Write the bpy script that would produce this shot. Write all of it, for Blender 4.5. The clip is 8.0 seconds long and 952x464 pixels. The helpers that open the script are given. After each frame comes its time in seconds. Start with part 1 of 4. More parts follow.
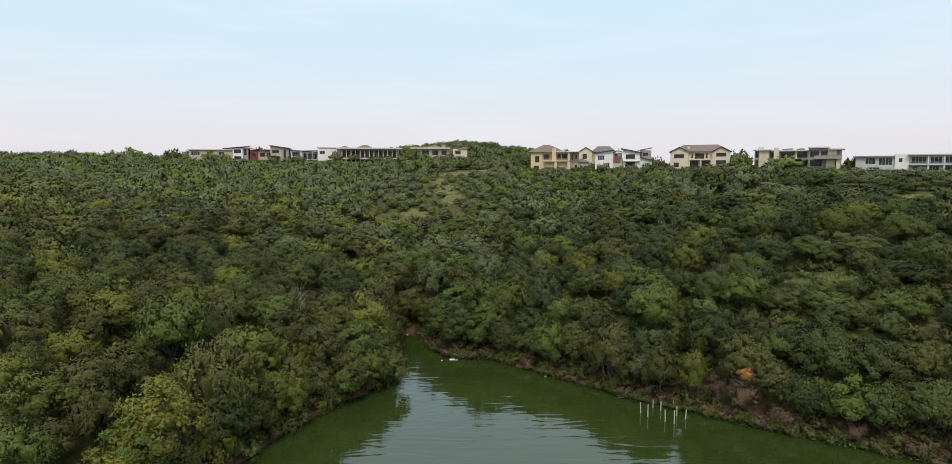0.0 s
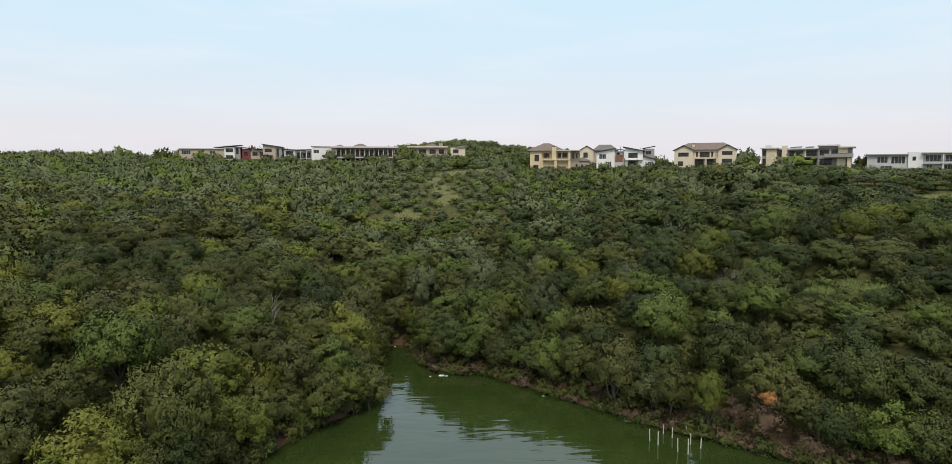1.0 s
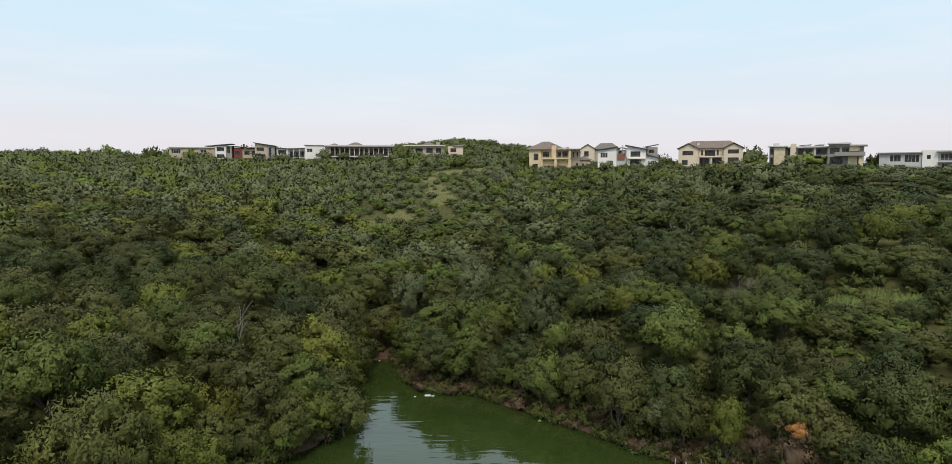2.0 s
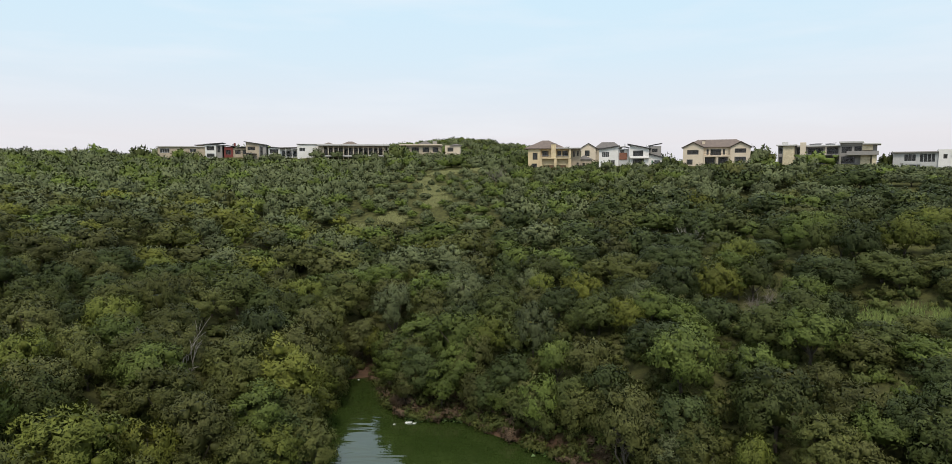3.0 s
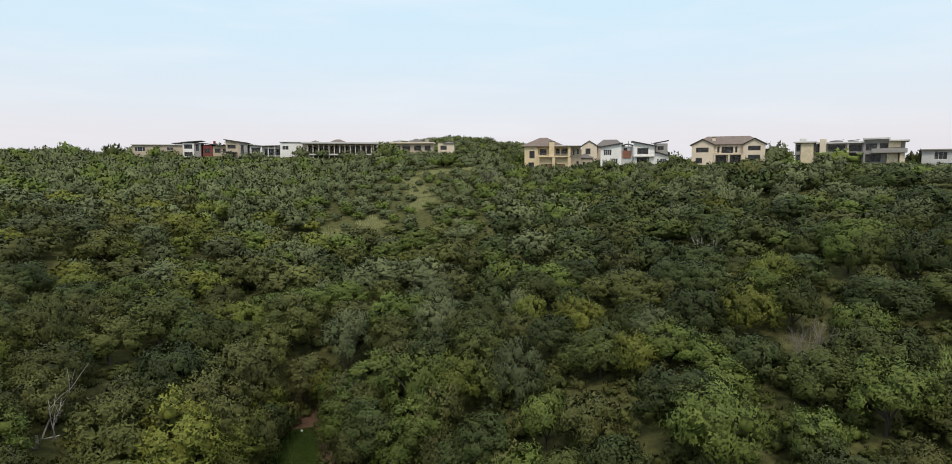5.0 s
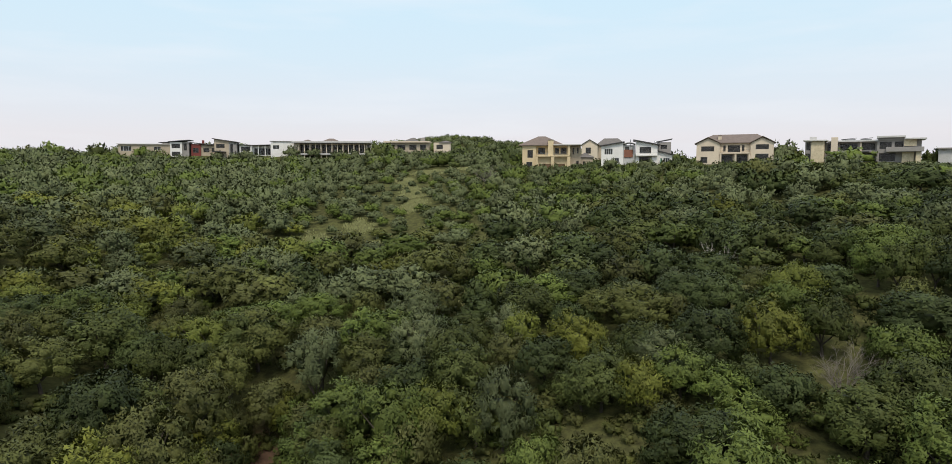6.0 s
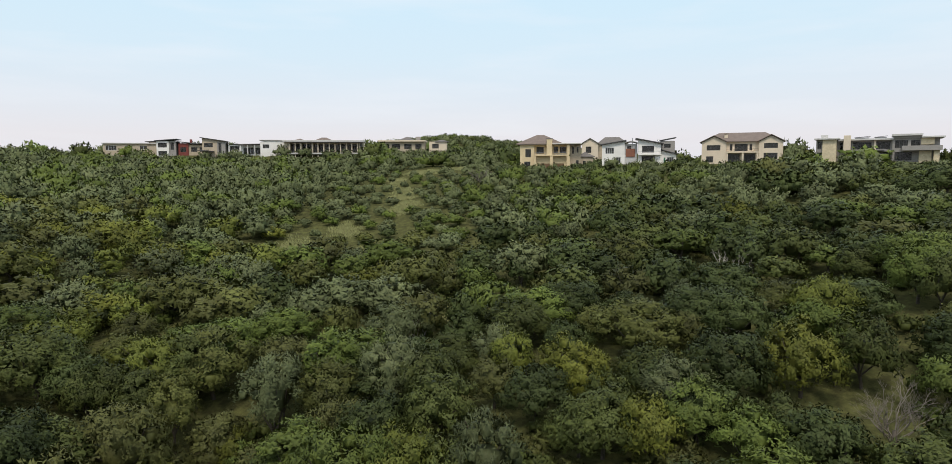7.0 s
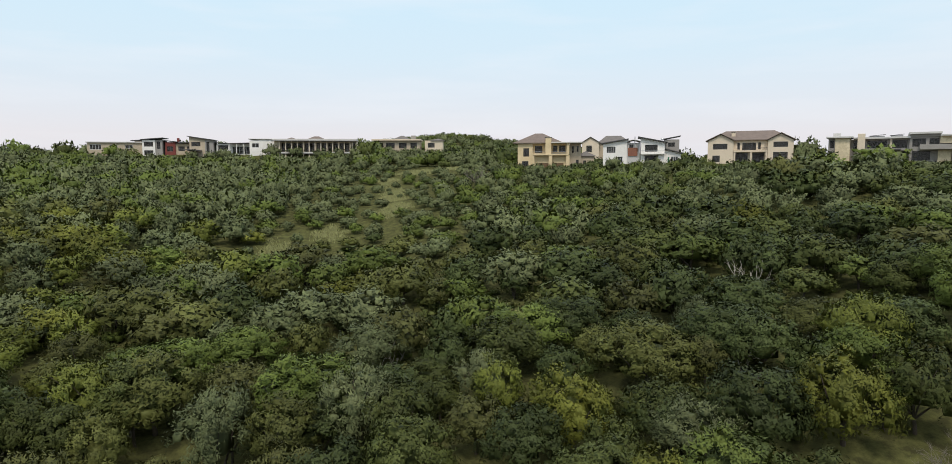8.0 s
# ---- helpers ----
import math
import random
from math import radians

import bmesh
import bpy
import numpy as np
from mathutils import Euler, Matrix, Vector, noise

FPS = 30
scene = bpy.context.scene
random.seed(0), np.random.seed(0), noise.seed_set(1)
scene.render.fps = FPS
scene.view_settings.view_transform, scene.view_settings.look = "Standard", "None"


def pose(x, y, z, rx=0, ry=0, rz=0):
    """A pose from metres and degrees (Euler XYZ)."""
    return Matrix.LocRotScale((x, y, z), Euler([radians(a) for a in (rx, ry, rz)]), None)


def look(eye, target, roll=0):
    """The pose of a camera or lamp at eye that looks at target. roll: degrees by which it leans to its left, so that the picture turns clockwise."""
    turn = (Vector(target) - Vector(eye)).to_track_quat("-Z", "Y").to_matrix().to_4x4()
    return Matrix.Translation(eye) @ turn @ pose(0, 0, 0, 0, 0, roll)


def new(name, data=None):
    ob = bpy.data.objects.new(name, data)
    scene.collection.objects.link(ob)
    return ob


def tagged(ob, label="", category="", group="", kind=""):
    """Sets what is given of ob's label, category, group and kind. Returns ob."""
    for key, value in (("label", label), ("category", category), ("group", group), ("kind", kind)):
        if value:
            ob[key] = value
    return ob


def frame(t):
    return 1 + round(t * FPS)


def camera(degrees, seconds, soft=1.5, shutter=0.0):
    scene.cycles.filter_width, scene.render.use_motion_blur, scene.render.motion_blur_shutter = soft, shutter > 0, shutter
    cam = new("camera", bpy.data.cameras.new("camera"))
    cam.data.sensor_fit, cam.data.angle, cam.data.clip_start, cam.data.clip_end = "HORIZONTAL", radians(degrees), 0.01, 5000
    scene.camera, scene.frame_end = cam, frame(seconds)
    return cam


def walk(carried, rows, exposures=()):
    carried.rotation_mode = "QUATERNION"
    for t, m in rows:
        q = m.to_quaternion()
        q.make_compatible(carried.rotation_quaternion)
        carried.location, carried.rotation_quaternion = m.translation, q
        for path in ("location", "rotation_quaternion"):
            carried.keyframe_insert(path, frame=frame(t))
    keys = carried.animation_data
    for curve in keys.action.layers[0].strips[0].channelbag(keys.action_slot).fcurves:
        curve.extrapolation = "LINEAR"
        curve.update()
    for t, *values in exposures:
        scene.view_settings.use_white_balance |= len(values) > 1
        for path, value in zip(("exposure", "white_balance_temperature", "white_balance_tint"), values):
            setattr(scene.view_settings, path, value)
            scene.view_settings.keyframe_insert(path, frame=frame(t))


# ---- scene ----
cam = camera(74.1, 8.0, soft=0.8)
METRES, EYE, TILT, LEAN, TURN = 75.0, 30.6, -5.33, 0.0, 0.0
ROWS = [
    (0.0, 0.0, 0.0, 0.0, -0.0, 0.0, -0.0),
    (0.5, 0.0085, 0.056, 0.004, 0.04, -0.0, 0.05),
    (1.0, 0.0183, 0.1183, 0.0088, 0.06, -0.03, 0.04),
    (2.5, 0.0493, 0.2989, 0.0244, 0.17, -0.08, 0.06),
    (3.0, 0.061, 0.3637, 0.0303, 0.21, -0.08, 0.04),
    (3.5, 0.0721, 0.4236, 0.0357, 0.25, -0.09, 0.07),
    (4.0, 0.0836, 0.4859, 0.0418, 0.27, -0.11, 0.08),
    (4.5, 0.095, 0.5453, 0.0479, 0.3, -0.13, 0.07),
    (6.0, 0.1311, 0.7308, 0.0671, 0.41, -0.17, 0.11),
    (6.5, 0.1424, 0.7905, 0.0734, 0.44, -0.19, 0.12),
    (7.0, 0.1544, 0.8556, 0.0803, 0.47, -0.2, 0.13),
    (7.5, 0.1652, 0.9137, 0.0867, 0.51, -0.23, 0.11),
    (8.0, 0.1771, 0.9796, 0.0937, 0.54, -0.24, 0.12),
]
walk(cam, [(t, pose(0, 0, EYE, TILT, LEAN, TURN) @ pose(METRES * x, METRES * y, METRES * z, 90 + pitch, roll, yaw)) for t, x, y, z, yaw, pitch, roll in ROWS])

# ---- light ----
world = bpy.data.worlds.new("hazy_sky")
scene.world = world
world.use_nodes = True
SUN_UP, SUN_ROUND = 56.0, 182.0        # hazy sun high behind the viewer
SKY_STRENGTH = 1.1
SUN_STRENGTH = 2.1


def build_world():
    nt = world.node_tree
    nt.nodes.clear()
    out = nt.nodes.new("ShaderNodeOutputWorld")
    bg = nt.nodes.new("ShaderNodeBackground")
    sky = nt.nodes.new("ShaderNodeTexSky")
    sky.sky_type, sky.sun_disc = "NISHITA", False
    sky.sun_elevation, sky.sun_rotation = radians(SUN_UP), radians(SUN_ROUND)
    sky.air_density, sky.dust_density = 1.2, 2.5
    dim = nt.nodes.new("ShaderNodeVectorMath")
    dim.operation = "SCALE"
    dim.inputs["Scale"].default_value = 0.09
    nt.links.new(sky.outputs[0], dim.inputs[0])
    co = nt.nodes.new("ShaderNodeTexCoord")
    sep = nt.nodes.new("ShaderNodeSeparateXYZ")
    nt.links.new(co.outputs["Generated"], sep.inputs[0])
    ramp = nt.nodes.new("ShaderNodeValToRGB")
    stops = ((0.0, (0.74, 0.72, 0.76)), (0.05, (0.79, 0.77, 0.81)), (0.1, (0.74, 0.79, 0.86)),
             (0.17, (0.67, 0.81, 0.91)), (0.29, (0.61, 0.82, 0.95)), (0.5, (0.72, 0.84, 0.95)), (0.8, (0.92, 0.98, 1.05)), (1.0, (1.0, 1.05, 1.1)))
    el = ramp.color_ramp.elements
    while len(el) < len(stops):
        el.new(0.5)
    for e, (p, c) in zip(el, stops):
        e.position, e.color = p, (*c, 1)
    nt.links.new(sep.outputs["Z"], ramp.inputs[0])
    # thin high cloud, drawn out sideways
    mp = nt.nodes.new("ShaderNodeMapping")
    mp.inputs["Scale"].default_value = (1.6, 1.6, 11.0)
    nt.links.new(co.outputs["Generated"], mp.inputs[0])
    nz = nt.nodes.new("ShaderNodeTexNoise")
    nz.inputs["Scale"].default_value, nz.inputs["Detail"].default_value = 2.1, 5
    nt.links.new(mp.outputs[0], nz.inputs["Vector"])
    cr = nt.nodes.new("ShaderNodeMapRange")
    cr.inputs["From Min"].default_value, cr.inputs["From Max"].default_value = 0.5, 0.78
    cr.inputs["To Max"].default_value = 0.42
    nt.links.new(nz.outputs[0], cr.inputs[0])
    cloud = nt.nodes.new("ShaderNodeMix")
    cloud.data_type = "RGBA"
    cloud.inputs[7].default_value = (0.86, 0.88, 0.93, 1)
    nt.links.new(cr.outputs[0], cloud.inputs[0])
    nt.links.new(ramp.outputs[0], cloud.inputs[6])
    both = nt.nodes.new("ShaderNodeMix")
    both.data_type = "RGBA"
    both.inputs[0].default_value = 0.1
    nt.links.new(cloud.outputs[2], both.inputs[6])
    nt.links.new(dim.outputs[0], both.inputs[7])
    nt.links.new(both.outputs[2], bg.inputs[0])
    bg.inputs[1].default_value = SKY_STRENGTH
    nt.links.new(bg.outputs[0], out.inputs[0])


build_world()
sun = new("sun", bpy.data.lights.new("sun", "SUN"))
sun.data.energy, sun.data.angle, sun.data.color = SUN_STRENGTH, radians(14), (1.0, 0.92, 0.82)
az = radians(SUN_ROUND)
toward_sun = Vector((math.sin(az), math.cos(az), math.tan(radians(SUN_UP))))
sun.matrix_world = look(toward_sun * 100, (0, 0, 0))


# ---- materials ----
def material(name, base, rough=0.8, second=None, scale=2.0, fine=None, metal=0.0, bump=0.0, spec=0.3, spread=0.0, island=0.0, relief=0.05, tone=False):
    """A procedural surface: two tones mixed by noise at a coarse and a fine scale, with relief; spread and island vary it
    from object to object and from piece to piece, tone by the bough's own hue."""
    m = bpy.data.materials.new(name)
    m.use_nodes = True
    nt = m.node_tree
    b = nt.nodes["Principled BSDF"]
    b.inputs["Roughness"].default_value, b.inputs["Metallic"].default_value = rough, metal
    b.inputs["Specular IOR Level"].default_value = spec
    geo = nt.nodes.new("ShaderNodeNewGeometry")
    n1 = nt.nodes.new("ShaderNodeTexNoise")
    n1.inputs["Scale"].default_value, n1.inputs["Detail"].default_value = scale, 3
    n2 = nt.nodes.new("ShaderNodeTexNoise")
    n2.inputs["Scale"].default_value, n2.inputs["Detail"].default_value = fine or scale * 9, 4
    for n in (n1, n2):
        nt.links.new(geo.outputs["Position"], n.inputs["Vector"])
    add = nt.nodes.new("ShaderNodeMath")
    add.operation = "ADD"
    nt.links.new(n1.outputs[0], add.inputs[0])
    nt.links.new(n2.outputs[0], add.inputs[1])
    rng = nt.nodes.new("ShaderNodeMapRange")
    rng.inputs["From Min"].default_value, rng.inputs["From Max"].default_value = 0.75, 1.25
    nt.links.new(add.outputs[0], rng.inputs[0])
    mix = nt.nodes.new("ShaderNodeMix")
    mix.data_type = "RGBA"
    mix.inputs[6].default_value = (*base, 1)
    mix.inputs[7].default_value = (*(second or tuple(0.8 * c for c in base)), 1)
    nt.links.new(rng.outputs[0], mix.inputs[0])
    col = mix.outputs[2]
    if spread or island:
        hsv = nt.nodes.new("ShaderNodeHueSaturation")
        val = None
        if tone:
            own = nt.nodes.new("ShaderNodeAttribute")
            own.attribute_name = "tone"
            val = own.outputs["Fac"]
        for amount, node, socket in ((spread, "ShaderNodeObjectInfo", "Random"), (island, "", "")):
            if not amount:
                continue
            source = nt.nodes.new(node).outputs[socket] if node else geo.outputs["Random Per Island"]
            mr = nt.nodes.new("ShaderNodeMapRange")
            mr.inputs["To Min"].default_value, mr.inputs["To Max"].default_value = 1 - amount, 1 + amount
            nt.links.new(source, mr.inputs[0])
            if val is None:
                val = mr.outputs[0]
            else:
                mul = nt.nodes.new("ShaderNodeMath")
                mul.operation = "MULTIPLY"
                nt.links.new(val, mul.inputs[0])
                nt.links.new(mr.outputs[0], mul.inputs[1])
                val = mul.outputs[0]
        nt.links.new(val, hsv.inputs["Value"])
        nt.links.new(col, hsv.inputs["Color"])
        col = hsv.outputs[0]
    nt.links.new(col, b.inputs["Base Color"])
    if bump:
        bp = nt.nodes.new("ShaderNodeBump")
        bp.inputs["Strength"].default_value, bp.inputs["Distance"].default_value = bump, relief
        nt.links.new(n2.outputs[0], bp.inputs["Height"])
        nt.links.new(bp.outputs[0], b.inputs["Normal"])
    return m


def leaf(name, base, second):
    return material(name, base, 0.6, second, scale=0.16, fine=2.2, spec=0.12, spread=0.27, island=0.04, bump=0.3, relief=0.2, tone=True)


LEAF = [leaf("leaf_dark", (0.070, 0.082, 0.021), (0.050, 0.061, 0.017)),
        leaf("leaf_green", (0.087, 0.109, 0.023), (0.065, 0.085, 0.020)),
        # grey-green; extra blue in this and the silver stands in for distant haze
        leaf("leaf_grey_haze", (0.098, 0.113, 0.048), (0.076, 0.090, 0.039)),
        leaf("leaf_yellow", (0.125, 0.130, 0.022), (0.099, 0.108, 0.020)),
        leaf("leaf_olive", (0.089, 0.095, 0.025), (0.067, 0.073, 0.020)),
        leaf("leaf_russet", (0.125, 0.082, 0.050), (0.083, 0.060, 0.038)),
        leaf("leaf_orange", (0.270, 0.122, 0.036), (0.180, 0.086, 0.030)),
        leaf("twig_bare", (0.215, 0.185, 0.155), (0.150, 0.130, 0.110)),
        leaf("leaf_deep", (0.051, 0.065, 0.020), (0.038, 0.050, 0.015)),
        leaf("leaf_fresh", (0.094, 0.121, 0.024), (0.072, 0.096, 0.021)),
        leaf("leaf_silver_haze", (0.110, 0.125, 0.054), (0.086, 0.098, 0.044)),
        leaf("leaf_lime", (0.112, 0.126, 0.023), (0.088, 0.102, 0.020)),
        leaf("leaf_bronze", (0.080, 0.083, 0.025), (0.062, 0.065, 0.020))]
BARK = material("bark", (0.10, 0.08, 0.06), 0.9, (0.06, 0.05, 0.04), scale=3, bump=0.5)
DEADWOOD = material("dead_wood", (0.36, 0.33, 0.28), 0.9, (0.24, 0.22, 0.185), scale=3, bump=0.4)
LUSH = material("lush_grass", (0.13, 0.17, 0.036), 0.7, (0.095, 0.13, 0.03), scale=0.2, fine=2, island=0.3)
GRASS = material("grass_blade", (0.215, 0.218, 0.084), 0.7, (0.15, 0.162, 0.058), scale=0.2, fine=2, island=0.3)
REED = material("bank_plant", (0.075, 0.12, 0.03), 0.5, (0.05, 0.085, 0.024), scale=0.5, fine=4, island=0.35)


def earth():
    """Red-brown soil, shading off to grass away from the water."""
    m = material("earth", (0.115, 0.070, 0.045), 0.95, (0.065, 0.043, 0.030), scale=0.25, fine=3, bump=0.8, spec=0.02)
    nt = m.node_tree
    b = nt.nodes["Principled BSDF"]
    old = b.inputs["Base Color"].links[0].from_socket
    geo = nt.nodes.new("ShaderNodeNewGeometry")
    sep = nt.nodes.new("ShaderNodeSeparateXYZ")
    nt.links.new(geo.outputs["Position"], sep.inputs[0])
    nz = nt.nodes.new("ShaderNodeTexNoise")
    nz.inputs["Scale"].default_value, nz.inputs["Detail"].default_value = 0.8, 9
    nz.inputs["Roughness"].default_value = 0.75
    nt.links.new(geo.outputs["Position"], nz.inputs["Vector"])
    mad = nt.nodes.new("ShaderNodeMath")
    mad.operation = "MULTIPLY_ADD"
    mad.inputs[1].default_value = 4.0
    nt.links.new(nz.outputs[0], mad.inputs[0])
    nt.links.new(sep.outputs["Z"], mad.inputs[2])
    mr = nt.nodes.new("ShaderNodeMapRange")
    mr.inputs["From Min"].default_value, mr.inputs["From Max"].default_value = 3.0, 5.0
    nt.links.new(mad.outputs[0], mr.inputs[0])
    green = nt.nodes.new("ShaderNodeMix")
    green.data_type = "RGBA"
    green.inputs[6].default_value, green.inputs[7].default_value = (0.050, 0.050, 0.022, 1), (0.115, 0.118, 0.042, 1)
    crisp = nt.nodes.new("ShaderNodeMapRange")
    crisp.inputs["From Min"].default_value, crisp.inputs["From Max"].default_value = 0.4, 0.64
    nt.links.new(nz.outputs[0], crisp.inputs[0])
    nt.links.new(crisp.outputs[0], green.inputs[0])
    mix = nt.nodes.new("ShaderNodeMix")
    mix.data_type = "RGBA"
    nt.links.new(mr.outputs[0], mix.inputs[0])
    nt.links.new(old, mix.inputs[6])
    nt.links.new(green.outputs[2], mix.inputs[7])
    nt.links.new(mix.outputs[2], b.inputs["Base Color"])
    return m


def lake_water():
    """Algae-green water: a murky body under a glossy, faintly rippled surface."""
    m = material("water", (0.029, 0.045, 0.010), 0.035, (0.022, 0.036, 0.008), scale=0.05, fine=0.3, spec=0.5)
    nt = m.node_tree
    b = nt.nodes["Principled BSDF"]
    b.inputs["IOR"].default_value = 1.7
    geo = nt.nodes.new("ShaderNodeNewGeometry")
    mp = nt.nodes.new("ShaderNodeMapping")
    mp.inputs["Scale"].default_value = (0.35, 1.3, 1.0)
    mp.inputs["Rotation"].default_value = (0, 0, radians(14))
    nt.links.new(geo.outputs["Position"], mp.inputs[0])
    n = nt.nodes.new("ShaderNodeTexNoise")
    n.inputs["Scale"].default_value, n.inputs["Detail"].default_value, n.inputs["Distortion"].default_value = 0.36, 2.2, 0.9
    nt.links.new(mp.outputs[0], n.inputs["Vector"])
    bp = nt.nodes.new("ShaderNodeBump")
    bp.inputs["Strength"].default_value, bp.inputs["Distance"].default_value = 0.7, 0.1
    nt.links.new(n.outputs[0], bp.inputs["Height"])
    nt.links.new(bp.outputs[0], b.inputs["Normal"])
    return m


EARTH = earth()
WATER = lake_water()

# ---- ground ----
SHORE = np.array([(420, -60), (200, 20), (90, 52), (66, 56), (47.5, 65.5), (40, 70.2), (31.6, 76.2), (22, 83.6), (15, 90.5), (9, 96), (3, 102.3), (-4, 103),
                  (-7, 108), (-10, 119), (-15, 119.5), (-15.5, 112), (-15, 95), (-15, 87), (-18, 82), (-22, 75), (-25, 65), (-33, 50),
                  (-50, 36), (-90, 20), (-190, -40), (-420, -160)], float)
SLOPE = (6.408, 1.226, 0.873, -0.594, 0.337, 1.315, 1.171)
# swells and hollows in the slope: x, y, height, reach
SWELLS = [(-27, 196, -2.8, 26), (-84, 164, 2.6, 24), (71, 131, 2.4, 17), (50, 112, -2.0, 12), (84, 214, 3.0, 24), (-50, 146, -1.6, 16)]
# level pads under the houses: x, y, height, half-width, half-depth
PADS = [(40, 312, 31.2, 16, 10), (66, 286, 32.75, 16, 11), (93, 268, 32.6, 16, 12), (129, 256, 33.05, 21, 15), (164, 241, 30.6, 23, 16),
        (-117, 359, 38, 48, 18), (-58, 359, 38, 26, 18), (-24, 386, 40, 24, 18)]


def shore_distance(x, y):
    """Metres from the water's edge, negative on the lake."""
    x, y = np.asarray(x, float), np.asarray(y, float)
    best = np.full(x.shape, 1e9)
    inside = np.zeros(x.shape, bool)
    ring = np.vstack([SHORE, [(-420, -3000), (420, -3000)]])
    for (ax, ay), (bx, by) in zip(ring, np.roll(ring, -1, 0)):
        ex, ey = bx - ax, by - ay
        t = np.clip(((x - ax) * ex + (y - ay) * ey) / (ex * ex + ey * ey), 0, 1)
        best = np.minimum(best, np.hypot(x - ax - t * ex, y - ay - t * ey))
        if ay != by:
            inside ^= ((ay > y) != (by > y)) & (x < ex * (y - ay) / ey + ax)
    return np.where(inside, -best, best)


def along_bank(first, last):
    """Each stretch of the bank: its ends, length and the direction inland."""
    seg = SHORE[first:last]
    for (ax, ay), (bx, by) in zip(seg[:-1], seg[1:]):
        length = math.hypot(bx - ax, by - ay)
        nx, ny = (by - ay) / length, -(bx - ax) / length
        side = 1 if float(shore_distance((ax + bx) / 2 + 0.5 * nx, (ay + by) / 2 + 0.5 * ny)) > 0 else -1
        yield ax, ay, bx, by, length, side * nx, side * ny


def ground(x, y):
    """Height of the ground over the water."""
    x, y = np.asarray(x, float), np.asarray(y, float)
    wob = 0.9 * np.sin(x * 0.41 + 1.3 * np.sin(y * 0.23)) + 0.6 * np.sin(y * 0.57 + x * 0.19)
    d = shore_distance(x, y) + wob * 0.4
    s = 1 - np.exp(-np.maximum(d, 0) / 11)
    cx, cy = np.clip(x, -150, 150) / 50, (np.minimum(y, 360) - 150) / 100
    k = SLOPE
    h = s * (k[0] + k[2] * cx + k[3] * cy + k[4] * cx * cx + k[5] * cy * cy + k[6] * cx * cy) + k[1] * 0.1 * np.maximum(d, 0)
    for px, py, rise, reach in SWELLS:
        h = h + rise * np.exp(-((x - px) ** 2 + (y - py) ** 2) / reach ** 2)
    top = 35 + 0.7 / (1 + np.exp((x + 150) / 15)) - 4.8 / (1 + np.exp(-(x - 15) / 8)) - 1.2 / (1 + np.exp(-(x - 125) / 8)) + 20 * np.exp(-((x - 10) / 125) ** 2 - ((y - 580) / 100) ** 2)
    h = -2.0 * np.log(np.exp(-np.minimum(h, 300) / 2.0) + np.exp(-top / 2.0))
    h = h + s * 0.35 * (np.sin(x * 0.13 + 2) * np.sin(y * 0.11) + 0.5 * np.sin(x * 0.31) * np.sin(y * 0.27 + 1))
    for px, py, pz, a, b in PADS:
        w = np.exp(-((x - px) / a) ** 8 - ((y - py) / b) ** 8)
        h = h * (1 - w) + pz * w
    return np.where(d > 0, h, -2.2 * (1 - np.exp(np.minimum(d, 0) / 4)))


def quads_mesh(name, verts, quads, mats, index=None, smooth=False, normals=None, tone=None):
    """A mesh of three- or four-cornered faces from arrays; leaves take the rounded normals of the bough they grow on."""
    me = bpy.data.meshes.new(name)
    quads = np.asarray(quads)
    n, c = quads.shape
    me.vertices.add(len(verts))
    me.vertices.foreach_set("co", np.asarray(verts, np.float32).ravel())
    me.loops.add(c * n)
    me.loops.foreach_set("vertex_index", np.asarray(quads, np.int32).ravel())
    me.polygons.add(n)
    me.polygons.foreach_set("loop_start", np.arange(0, c * n, c, dtype=np.int32))
    me.polygons.foreach_set("loop_total", np.full(n, c, np.int32))
    for m in mats:
        me.materials.append(m)
    if index is not None:
        me.polygons.foreach_set("material_index", np.asarray(index, np.int32))
    me.polygons.foreach_set("use_smooth", np.array(np.broadcast_to(smooth, n)))
    me.update(calc_edges=True)
    own = me.attributes.new("tone", "FLOAT", "POINT")
    own.data.foreach_set("value", np.array(np.broadcast_to(1.0 if tone is None else tone, len(verts)), np.float32))
    if normals is not None:
        me.attributes.new("custom_normal", "FLOAT_VECTOR", "POINT").data.foreach_set("vector", np.asarray(normals, np.float32).ravel())
        me.update()
    return me


def spaced(lo, hi, step, far_lo, far_hi):
    mid = list(np.arange(lo, hi + step, step))
    up, down = [mid[-1]], [mid[0]]
    g = step
    while up[-1] < far_hi:
        g *= 1.35
        up.append(up[-1] + g)
    g = step
    while down[-1] > far_lo:
        g *= 1.35
        down.append(down[-1] - g)
    return np.array(down[:0:-1] + mid + up[1:])


def build_ground():
    xs, ys = spaced(-180, 190, 2.3, -4000, 4000), spaced(28, 400, 2.3, -3000, 4500)
    gx, gy = np.meshgrid(xs, ys)
    v = np.stack([gx, gy, ground(gx, gy)], -1).reshape(-1, 3)
    k = np.arange(len(xs) * len(ys)).reshape(len(ys), len(xs))
    q = np.stack([k[:-1, :-1], k[:-1, 1:], k[1:, 1:], k[1:, :-1]], -1).reshape(-1, 4)
    tagged(new("ground", quads_mesh("ground", v, q, [EARTH], smooth=True)), "grassy hillside with red-brown earth along the water", "ground", kind="structure")
    v = [(-400, -2500, 0), (400, -2500, 0), (400, 140, 0), (-400, 140, 0)]
    tagged(new("water", quads_mesh("water", v, [(0, 1, 2, 3)], [WATER])), "still algae-green lake water with faint ripples", "water", kind="structure")


build_ground()


